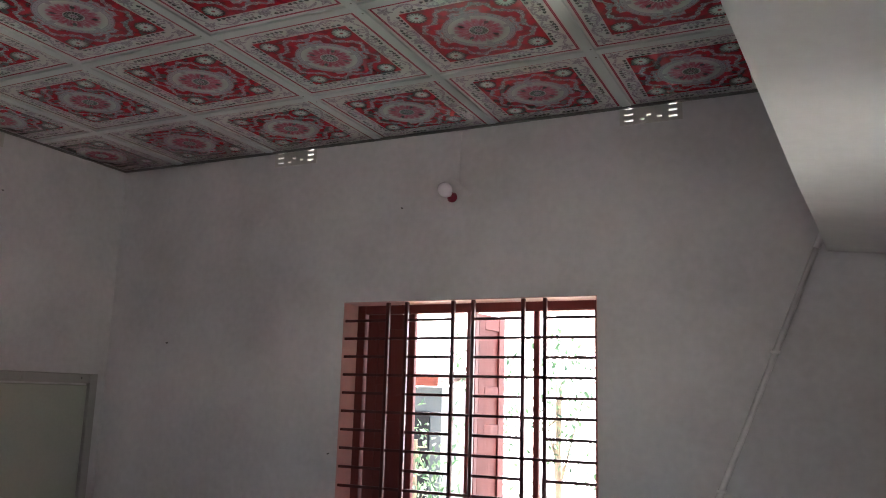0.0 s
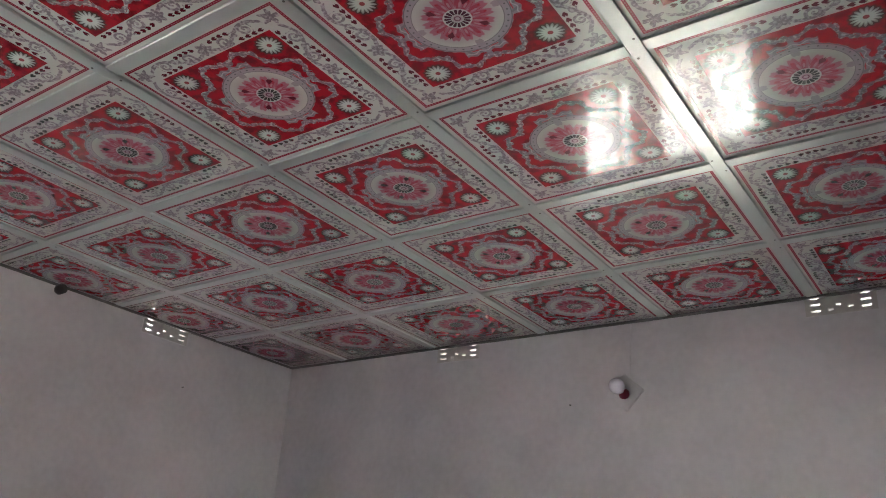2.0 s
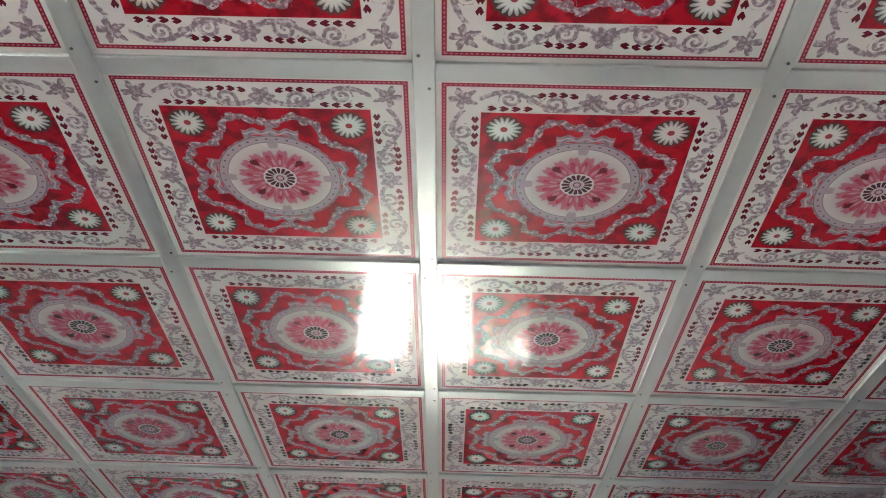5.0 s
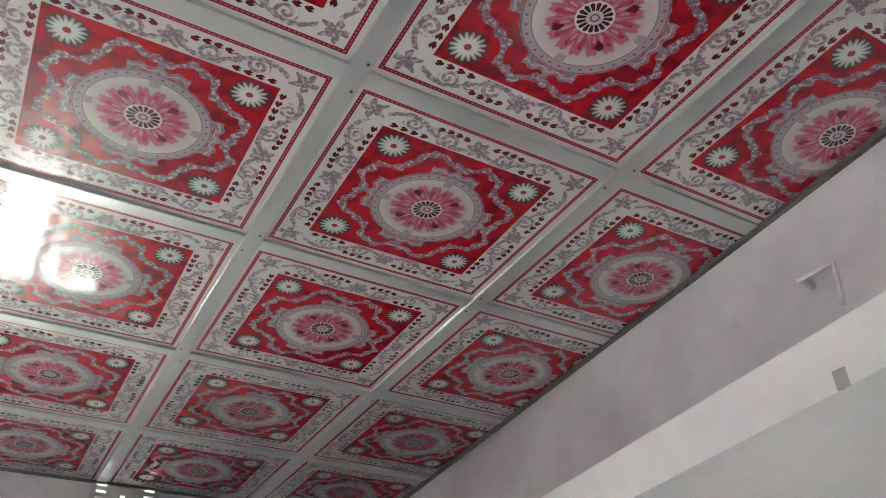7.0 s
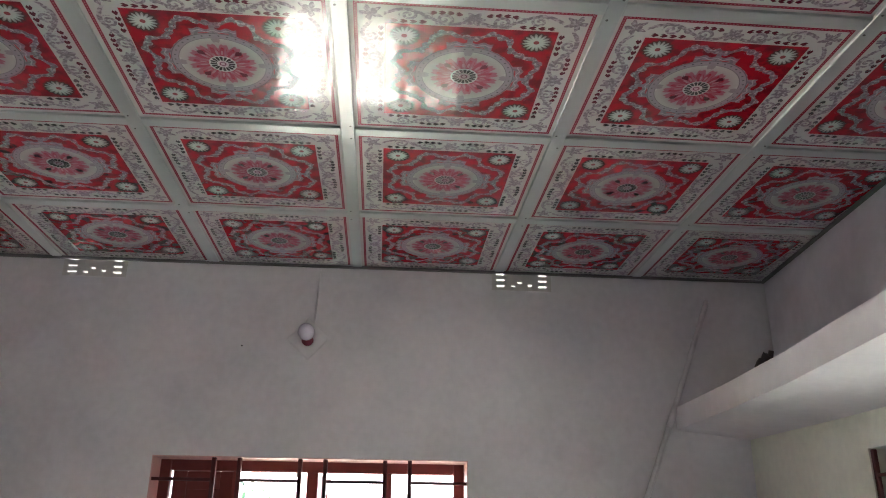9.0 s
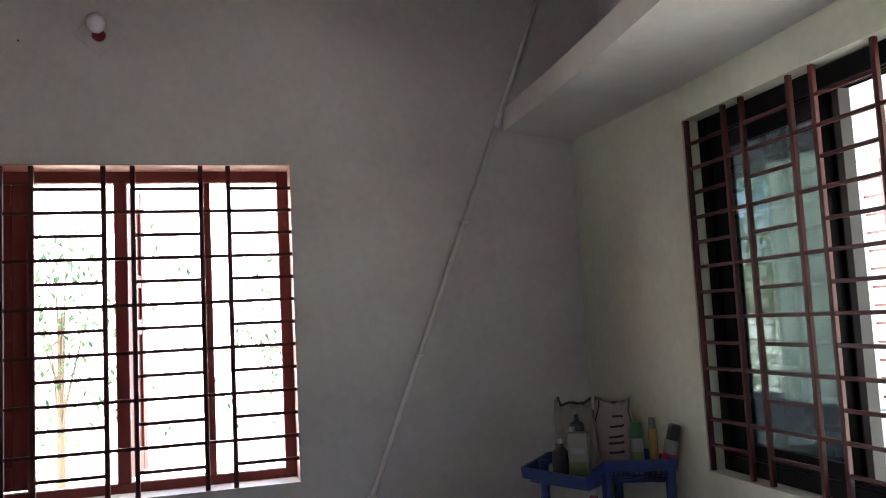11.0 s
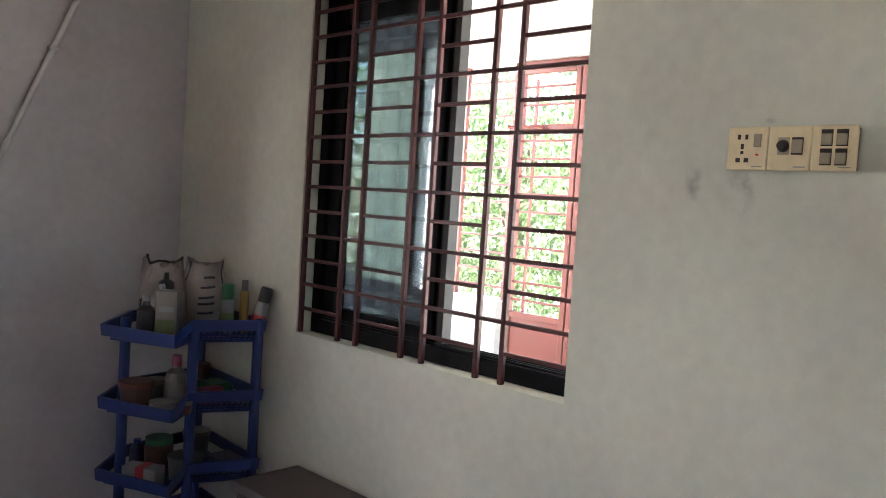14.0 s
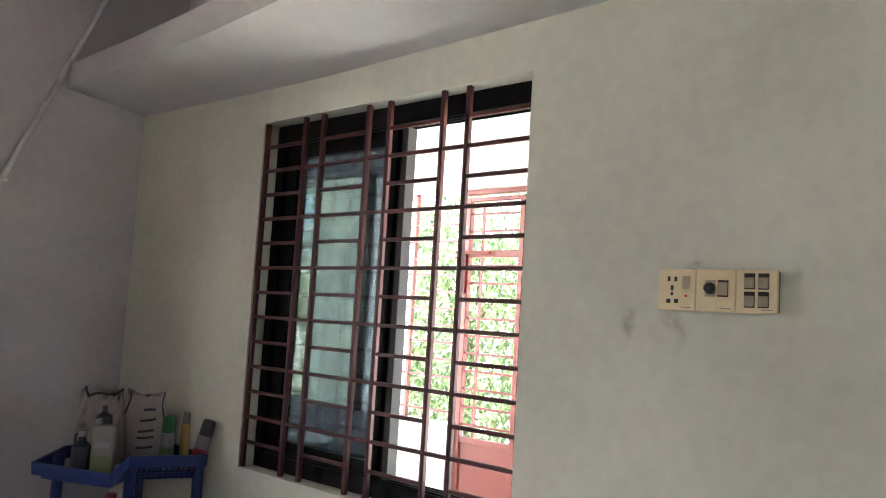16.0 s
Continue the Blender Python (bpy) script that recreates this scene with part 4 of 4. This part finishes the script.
for y, z in ((-0.775, 2.614), (-1.9, 2.55)):
    tagged(mesh_ob("nail", rod((XL - 0.002, y, z), (XL + 0.012, y, z - 0.002), 0.0025, 8), dark_slot), "small nail in the plaster", "nail", "nails in the wall")
for x, z in ((0.62, 1.93), (1.66, 1.42), (2.0, 2.55)):
    tagged(mesh_ob("nail", rod((x, YF + 0.002, z), (x, YF - 0.010, z - 0.002), 0.003, 8), dark_slot), "small nail in the plaster", "nail", "nails in the wall")
for y, z in ((-2.66, 1.36),):
    tagged(mesh_ob("nail", rod((XR + 0.002, y, z), (XR - 0.006, y, z - 0.001), 0.0018, 8), dark_slot), "small nail in the plaster", "nail", "nails in the wall")

# bracket of bent wire over the ledge, patch of old tape on its edge
hx = skew(-2.5)
wb = rod((hx + 0.003, -2.496, 2.697), (hx - 0.05, -2.50, 2.697), 0.005, 8)
rod((hx - 0.05, -2.50, 2.697), (hx - 0.055, -2.585, 2.690), 0.004, 8, wb)
rod((hx - 0.055, -2.585, 2.690), (hx - 0.055, -2.575, 2.60), 0.004, 8, wb)
tagged(mesh_ob("wire_hook", wb, pvc_grey, smooth=True), "bent grey wire hook on the wall", "hook")
tagged(mesh_ob("tape_patch", box(3.609, -2.765, 2.272, 3.6125, -2.743, 2.300, 0.001), grey_paint), "grey patch of tape on the ledge edge", "tape")

# dark lump of rag on the ledge
rag = bmesh.new()
bmesh.ops.create_icosphere(rag, subdivisions=3, radius=1.0)
for v in rag.verts:
    n = noise.noise(v.co * 1.7)
    v.co = Vector((v.co.x * 0.032, v.co.y * 0.034, v.co.z * 0.066)) * (1 + 0.55 * n)
    if v.co.z > 0.06:
        v.co.x *= 0.5
bmesh.ops.translate(rag, vec=(3.95, -0.50, 2.398), verts=rag.verts)
rod((3.962, -0.505, 2.42), (3.972, -0.515, 2.475), 0.010, 8, rag)
tagged(mesh_ob("rag_bundle", rag, dark_wood, smooth=True), "dark bundled rag lying on the loft ledge", "rag")

# ---- blue rack in the corner ----
TIERS = (1.03, 0.805, 0.58, 0.355, 0.13)
PLAN = ((3.735, -0.385, 0.0), (3.585, -0.515, -0.016), (3.70, -0.765, -0.022), (3.795, -0.690, 0.008), (4.015, -0.765, 0.006), (4.045, -0.35, 0.006))


def strip(points, z0s, z1s, inset, bm, t=0.008):
    """A closed band that follows a plan outline; lower edge pulled inwards."""
    cx, cy = 3.86, -0.56
    def pull(p, d):
        v = Vector((cx - p[0], cy - p[1]))
        v = v.normalized() * d
        return p[0] + v.x, p[1] + v.y
    n = len(points)
    out_lo = [bm.verts.new((*pull(p, inset), z)) for p, z in zip(points, z0s)]
    out_hi = [bm.verts.new((p[0], p[1], z)) for p, z in zip(points, z1s)]
    in_hi = [bm.verts.new((*pull(p, t), z)) for p, z in zip(points, z1s)]
    in_lo = [bm.verts.new((*pull(p, inset + t), z)) for p, z in zip(points, z0s)]
    for k in range(n):
        j = (k + 1) % n
        for a, b in ((out_lo, out_hi), (out_hi, in_hi), (in_hi, in_lo), (in_lo, out_lo)):
            bm.faces.new((a[k], a[j], b[j], b[k]))
    return bm


def rack():
    r = tagged(empty("storage_rack", (3.86, -0.56, 0.0)), "blue plastic tiered rack standing in the corner, crowded", "rack")
    m = Matrix.Translation((-3.86, 0.56, 0))
    def add(name, bm, parent=r, label=""):
        bmesh.ops.transform(bm, matrix=m, verts=bm.verts)
        bmesh.ops.recalc_face_normals(bm, faces=bm.faces)
        return part(name, bm, blue_plastic, parent, label)
    for z in TIERS:
        rim = strip(PLAN, [z + p[2] - 0.036 for p in PLAN], [z + p[2] for p in PLAN], 0.004, bmesh.new(), 0.012)
        tray = add("tray", rim)
        floor_b = bmesh.new()
        vs = []
        for p in PLAN:
            v = Vector((3.86 - p[0], -0.56 - p[1])).normalized() * 0.03
            vs.append((p[0] + v.x, p[1] + v.y))
        lo = [floor_b.verts.new((*v, z - 0.066)) for v in vs]
        hi = [floor_b.verts.new((*v, z - 0.060)) for v in vs]
        floor_b.faces.new(lo[::-1])
        floor_b.faces.new(hi)
        for k in range(6):
            floor_b.faces.new((lo[k], lo[(k + 1) % 6], hi[(k + 1) % 6], hi[k]))
        add("tray_floor", floor_b, tray)
        # pierced side wall: bands and short struts
        st = bmesh.new()
        for a, b in ((2, 3), (3, 4)):
            A, B = PLAN[a], PLAN[b]
            for q in range(3):
                e, zz = 0.017 + 0.005 * q, z - 0.042 - 0.009 * q
                ends = []
                for P in (A, B):
                    v = Vector((3.86 - P[0], -0.56 - P[1])).normalized() * e
                    ends.append((P[0] + v.x, P[1] + v.y, zz))
                rod(ends[0], ends[1], 0.0024, 4, st)
            k = max(3, int(math.hypot(B[0] - A[0], B[1] - A[1]) / 0.017))
            for i in range(k + 1):
                f = i / k
                x, y, h = A[0] + (B[0] - A[0]) * f, A[1] + (B[1] - A[1]) * f, A[2] + (B[2] - A[2]) * f
                v = Vector((3.86 - x, -0.56 - y)).normalized()
                rod((x + v.x * 0.014, y + v.y * 0.014, z + h - 0.024), (x + v.x * 0.030, y + v.y * 0.030, z - 0.062), 0.0026, 4, st)
        add("lattice", st, tray)
    for x, y in ((3.672, -0.50), (3.812, -0.672), (3.998, -0.742), (4.005, -0.37)):
        add("post", rod((x, y, 0.0), (x, y, TIERS[0] - 0.004), 0.0165, 12))


rack()


# ---- what stands on the rack ----
def simple(name, bm, mat, label, cat, smooth=False):
    return tagged(mesh_ob(name, bm, mat, smooth=smooth), label, cat)


def pigment(name, c, rough=0.4, **k): return material(name, c, rough=rough, mottle=0.08, **k)


white_p, green_p, black_p = pigment("white_plastic", (0.25, 0.25, 0.24)), pigment("green_plastic", (0.015, 0.11, 0.035)), pigment("black_plastic", (0.02, 0.02, 0.022))
gold_p, pink_p, orange_p = pigment("gold_tin", (0.34, 0.22, 0.07), 0.3, metal=0.6), pigment("pink_plastic", (0.30, 0.05, 0.09)), pigment("orange_brown_plastic", (0.13, 0.04, 0.022))
smoke_p, brown_p, navy_p = pigment("smoky_plastic", (0.11, 0.105, 0.10)), pigment("brown_plastic", (0.07, 0.034, 0.024)), pigment("navy_ink", (0.012, 0.016, 0.05))
lime_p, red_p, cream_p = pigment("lime_label", (0.16, 0.19, 0.07)), pigment("red_label", (0.42, 0.03, 0.04)), pigment("cream_plastic", (0.21, 0.19, 0.16))
sack_m = material("woven_sack", (0.33, 0.29, 0.265), rough=0.7, bump=0.003, bump_scale=90, mottle=0.15, mottle_scale=18)
Z1, Z2, Z3 = TIERS[0] - 0.0595, TIERS[1] - 0.0595, TIERS[2] - 0.0595


def container(name, at, profile, mats, label, cat, tilt=0.0, cuts=()):
    """A turned vessel; mats paints the spans of its height: (from, to, material, part name)."""
    t = tagged(empty(name, at), label, cat)
    t.matrix_world = Matrix.Translation(at) @ Matrix.Rotation(radians(tilt), 4, Vector((0.5, 0.8, 0)))
    for z0, z1, mt, nm in mats:
        pr = [(r, z) for r, z in profile if z0 - 1e-6 <= z <= z1 + 1e-6]
        part(nm, lathe(pr, 22), mt, t, smooth=False)
    return t


def spray(name, at, h, r, body, cap, label, tilt=0, band=None):
    pr = [(r, 0), (r, h * 0.66), (r, h * 0.7), (r * 0.86, h * 0.705), (r * 0.9, h * 0.71), (r * 0.86, h * 0.97), (r * 0.7, h)]
    t = container(name, at, pr, [(0, h * 0.7, body, "can"), (h * 0.705, h, cap, "cap")], label, "spray can", tilt)
    if band:
        part("label_band", lathe([(r + 0.0006, h * 0.15), (r + 0.0006, h * 0.45)], 22), band, t)


spray("spray_can", (3.950, -0.628, Z1), 0.170, 0.022, white_p, green_p, "white spray can with a green cap", 0, lime_p)
spray("spray_can", (4.014, -0.690, Z1), 0.168, 0.023, white_p, black_p, "white and red spray can with a black cap, leaning", 13, red_p)
container("glue_tube", (3.990, -0.664, Z1), [(0.0145, 0), (0.0150, 0.14), (0.0135, 0.15), (0.012, 0.152), (0.010, 0.185)], [(0, 0.15, gold_p, "tube"), (0.15, 0.185, smoke_p, "nozzle")], "slim gold tube with a nozzle", "tube")

# pouch carton
k = tagged(empty("drink_carton", (3.765, -0.585, Z1), 0), "white carton printed with lime fruit, standing", "carton")
k.matrix_world = Matrix.Translation((3.765, -0.585, Z1)) @ Matrix.Rotation(radians(-38), 4, "Z")
part("pack", box(-0.034, -0.02, 0, 0.034, 0.02, 0.150, 0.004), cream_p, k)
part("print", box(-0.030, -0.0212, 0.012, 0.026, -0.0202, 0.058, 0.0003), lime_p, k)
part("print", box(-0.022, -0.0212, 0.082, 0.022, -0.0202, 0.10, 0.0003), white_p, k)
part("spout", rod((-0.018, 0, 0.150), (-0.022, 0, 0.166), 0.011, 12), white_p, k)
# pump bottle
container("pump_bottle", (3.715, -0.545, Z1), [(0.026, 0), (0.028, 0.01), (0.028, 0.085), (0.012, 0.10), (0.010, 0.112), (0.013, 0.113), (0.013, 0.130), (0.008, 0.132)], [(0, 0.112, black_p, "bottle"), (0.113, 0.132, white_p, "pump")], "black pump bottle with a white head", "bottle")
container("dropper_bottle", (3.80, -0.50, Z1), [(0.03, 0), (0.031, 0.12), (0.022, 0.135), (0.026, 0.137), (0.024, 0.165), (0.008, 0.175), (0.007, 0.195)], [(0, 0.135, smoke_p, "bottle"), (0.137, 0.195, black_p, "cap")], "smoky bottle with a black cap", "bottle")


def bag_skin(w, d, h, seed, lean, slack):
    """A function that gives the skin of a stuffed bag: round the belly (0 to 1) and up its height (0 to 1)."""
    def skin(a, z):
        c, n_ = math.cos(2 * math.pi * a), math.sin(2 * math.pi * a)
        belly = 0.78 + 0.24 * math.sin(math.pi * min(1.0, 0.25 + z * 0.9))
        flat = 1.0 - 0.80 * max(0.0, z - 0.30) / 0.70
        x = w / 2 * math.copysign(abs(c) ** 0.55, c) * belly
        y = d / 2 * math.copysign(abs(n_) ** 0.7, n_) * flat * belly
        v = Vector((c * 1.5, n_ * 1.5, z * 2.6 + seed))
        k = noise.noise(v) * slack + noise.noise(v * 2.7) * slack * 0.5
        fold = math.sin(9 * a * 2 * math.pi + 7 * z + seed) * 0.0016
        top = h * (1.0 + 0.10 * (c * c - 0.5) * z + 0.05 * c * z * math.sin(seed))
        return Vector((x + k * 0.6 + lean * z * z, y + k + fold, z * top + k * 0.8 * z))
    return skin


def line_on(skin, points, r, out, bm):
    """A line of ink or seam laid on the skin, through places given as (round, up)."""
    for (a0, z0), (a1, z1) in zip(points, points[1:]):
        n = 6
        q = [skin(a0 + (a1 - a0) * k / n, z0 + (z1 - z0) * k / n) + Vector((0, -out, 0)) for k in range(n + 1)]
        for p0, p1 in zip(q, q[1:]):
            rod(p0, p1, r, 5, bm)
    return bm


def sack(name, at, w, d, h, rz, seed, label, lean, slack, seams, ink, mouth):
    t = tagged(empty(name, at, rz), label, "bag")
    skin = bag_skin(w, d, h, seed, lean, slack)
    bm = bmesh.new()
    na, nz_ = 44, 22
    rows = [[bm.verts.new(skin(k / na, r / nz_)) for k in range(na)] for r in range(nz_ + 1)]
    for r in range(nz_):
        for k in range(na):
            bm.faces.new((rows[r][k], rows[r][(k + 1) % na], rows[r + 1][(k + 1) % na], rows[r + 1][k]))
    bm.faces.new(rows[0][::-1])
    # inner lip of the open mouth
    low = [bm.verts.new(Vector((v.co.x * 0.9, v.co.y * 0.8, v.co.z - h * 0.16))) for v in rows[-1]]
    for k in range(na):
        bm.faces.new((rows[-1][k], rows[-1][(k + 1) % na], low[(k + 1) % na], low[k]))
    bm.faces.new(low)
    lo = min(v.co.z for v in bm.verts)
    bmesh.ops.translate(bm, vec=(0, 0, -lo), verts=bm.verts)
    part("bag_cloth", bm, sack_m, t, smooth=True)
    for pts in seams:
        part("seam", line_on(skin, pts, 0.0026, 0.001, bmesh.new()), navy_p, t, "dark sewn seam")
    for pts in ink:
        part("ink_bar", line_on(skin, pts, 0.0040, 0.0005, bmesh.new()), navy_p, t, "dark blue printed bar")
    if mouth:
        part("hem", line_on(skin, mouth, 0.0042, 0.0, bmesh.new()), dark_slot, t, "dark folded hem")
    return t


sack("rice_sack", (3.955, -0.45, Z1), 0.160, 0.10, 0.232, -40, 3.0, "pale woven sack with navy printed bars, stuffed", 0.010, 0.010,
     [[(0.66, 0.02), (0.64, 0.5), (0.63, 0.97)], [(0.90, 0.02), (0.90, 0.6), (0.93, 0.97)]],
     [[(0.75, z), (0.82, z + 0.02)] for z in (0.24, 0.38, 0.47, 0.62, 0.76)],
     None)
sack("cloth_bag", (3.845, -0.405, Z1), 0.150, 0.09, 0.226, -30, 9.4, "crumpled pale plastic bag with a dark hem", -0.012, 0.026,
     [[(0.62, 0.12), (0.60, 0.42)]], [[(0.56, 0.30), (0.66, 0.34)], [(0.57, 0.40), (0.64, 0.45)]],
     [(0.55, 1.0), (0.70, 0.99), (0.85, 1.0), (0.97, 0.97)])

# second tray
container("plastic_jar", (3.685, -0.565, Z2), [(0.044, 0), (0.050, 0.075), (0.054, 0.076), (0.054, 0.092), (0.05, 0.094)], [(0, 0.075, brown_p, "jar"), (0.076, 0.094, orange_p, "lid")], "dark jar with an orange lid", "jar")
container("plastic_jar", (3.80, -0.46, Z2), [(0.030, 0), (0.032, 0.05), (0.034, 0.051), (0.034, 0.066)], [(0, 0.05, smoke_p, "jar"), (0.051, 0.066, cream_p, "lid")], "small smoky jar with a pale lid", "jar")
container("lotion_bottle", (3.805, -0.585, Z2), [(0.034, 0), (0.037, 0.01), (0.037, 0.085), (0.030, 0.11), (0.014, 0.125), (0.014, 0.13), (0.0155, 0.131), (0.014, 0.165)], [(0, 0.13, cream_p, "bottle"), (0.131, 0.165, pink_p, "cap")], "pale lotion bottle with a pink cap", "bottle")
container("cream_tub", (3.725, -0.66, Z2), [(0.034, 0), (0.038, 0.03), (0.040, 0.031), (0.040, 0.044)], [(0, 0.03, white_p, "tub"), (0.031, 0.044, cream_p, "lid")], "white tub with a cream lid", "tub")
container("cream_tub", (3.785, -0.672, Z2), [(0.026, 0), (0.029, 0.028), (0.030, 0.029), (0.030, 0.040)], [(0, 0.028, orange_p, "tub"), (0.029, 0.040, cream_p, "lid")], "small brown tub with a cream lid", "tub")
container("spice_jar", (3.97, -0.44, Z2), [(0.030, 0), (0.031, 0.075), (0.034, 0.076), (0.033, 0.096)], [(0, 0.075, brown_p, "jar"), (0.076, 0.096, orange_p, "lid")], "brown spice jar with a rust lid", "jar")
simple("soap_packet", box(3.865, -0.63, Z2, 3.955, -0.585, Z2 + 0.055, 0.010, seg=2), pink_p, "pink soap packet lying in the tray", "packet")
simple("soap_packet", box(3.845, -0.58, Z2, 3.90, -0.545, Z2 + 0.075, 0.006), green_p, "green soap packet standing in the tray", "packet")
simple("tin_box", box(3.945, -0.70, Z2, 4.02, -0.64, Z2 + 0.038, 0.006), cream_p, "pale tin box in the tray", "box")
simple("lid_tray", box(3.93, -0.58, Z2, 4.02, -0.48, Z2 + 0.05, 0.008), green_p, "dark green shallow plastic box", "box")
# third tray
k = tagged(empty("medicine_box", (3.70, -0.60, Z3)), "white cardboard box with a red band", "box")
k.matrix_world = Matrix.Translation((3.70, -0.605, Z3)) @ Matrix.Rotation(radians(-58), 4, "Z")
part("box_body", box(-0.058, -0.028, 0, 0.058, 0.028, 0.058, 0.002), white_p, k)
part("red_band", box(-0.012, -0.0288, 0.002, 0.018, 0.0288, 0.0588, 0.0005), red_p, k)
container("plastic_jar", (3.785, -0.53, Z3), [(0.042, 0), (0.046, 0.085), (0.040, 0.095), (0.043, 0.096), (0.043, 0.115)], [(0, 0.095, brown_p, "jar"), (0.096, 0.115, green_p, "lid")], "brown jar with a green lid", "jar")
container("plastic_jar", (3.83, -0.625, Z3), [(0.050, 0), (0.054, 0.06), (0.056, 0.061), (0.056, 0.074)], [(0, 0.06, smoke_p, "jar"), (0.061, 0.074, smoke_p, "lid")], "smoky wide jar with a lid", "jar")
container("cream_tub", (3.95, -0.47, Z3), [(0.036, 0), (0.045, 0.085), (0.047, 0.086), (0.046, 0.098)], [(0, 0.085, smoke_p, "tub"), (0.086, 0.098, cream_p, "lid")], "grey tub with a pale rim", "tub")
container("blue_bottle", (3.74, -0.47, Z3), [(0.024, 0), (0.024, 0.07), (0.012, 0.085), (0.012, 0.1)], [(0, 0.085, navy_p, "bottle"), (0.085, 0.1, blue_plastic, "cap")], "small dark blue bottle", "bottle")
for i in range(3):
    simple("notebook", box(3.92 + 0.004 * i, -0.70, Z3 + 0.016 * i, 4.015 - 0.003 * i, -0.59 + 0.005 * i, Z3 + 0.016 * i + 0.0155, 0.002), smoke_p, "grey notebook in a flat pile", "book")


def wooden_stool():
    s = tagged(empty("wooden_table", (3.905, -1.25, 0.0)), "small dark worn wooden table under the window", "table")
    part("tabletop", box(-0.115, -0.285, 0.588, 0.115, 0.285, 0.62, 0.006, seg=2), dark_wood, s)
    for x, y in ((-0.085, -0.25), (0.085, -0.25), (-0.085, 0.25), (0.085, 0.25)):
        part("leg", box(x - 0.02, y - 0.02, 0, x + 0.02, y + 0.02, 0.587, 0.003), dark_wood, s)
    for y in (-0.25, 0.25):
        part("apron", box(-0.064, y - 0.009, 0.52, 0.064, y + 0.009, 0.587), dark_wood, s)


wooden_stool()
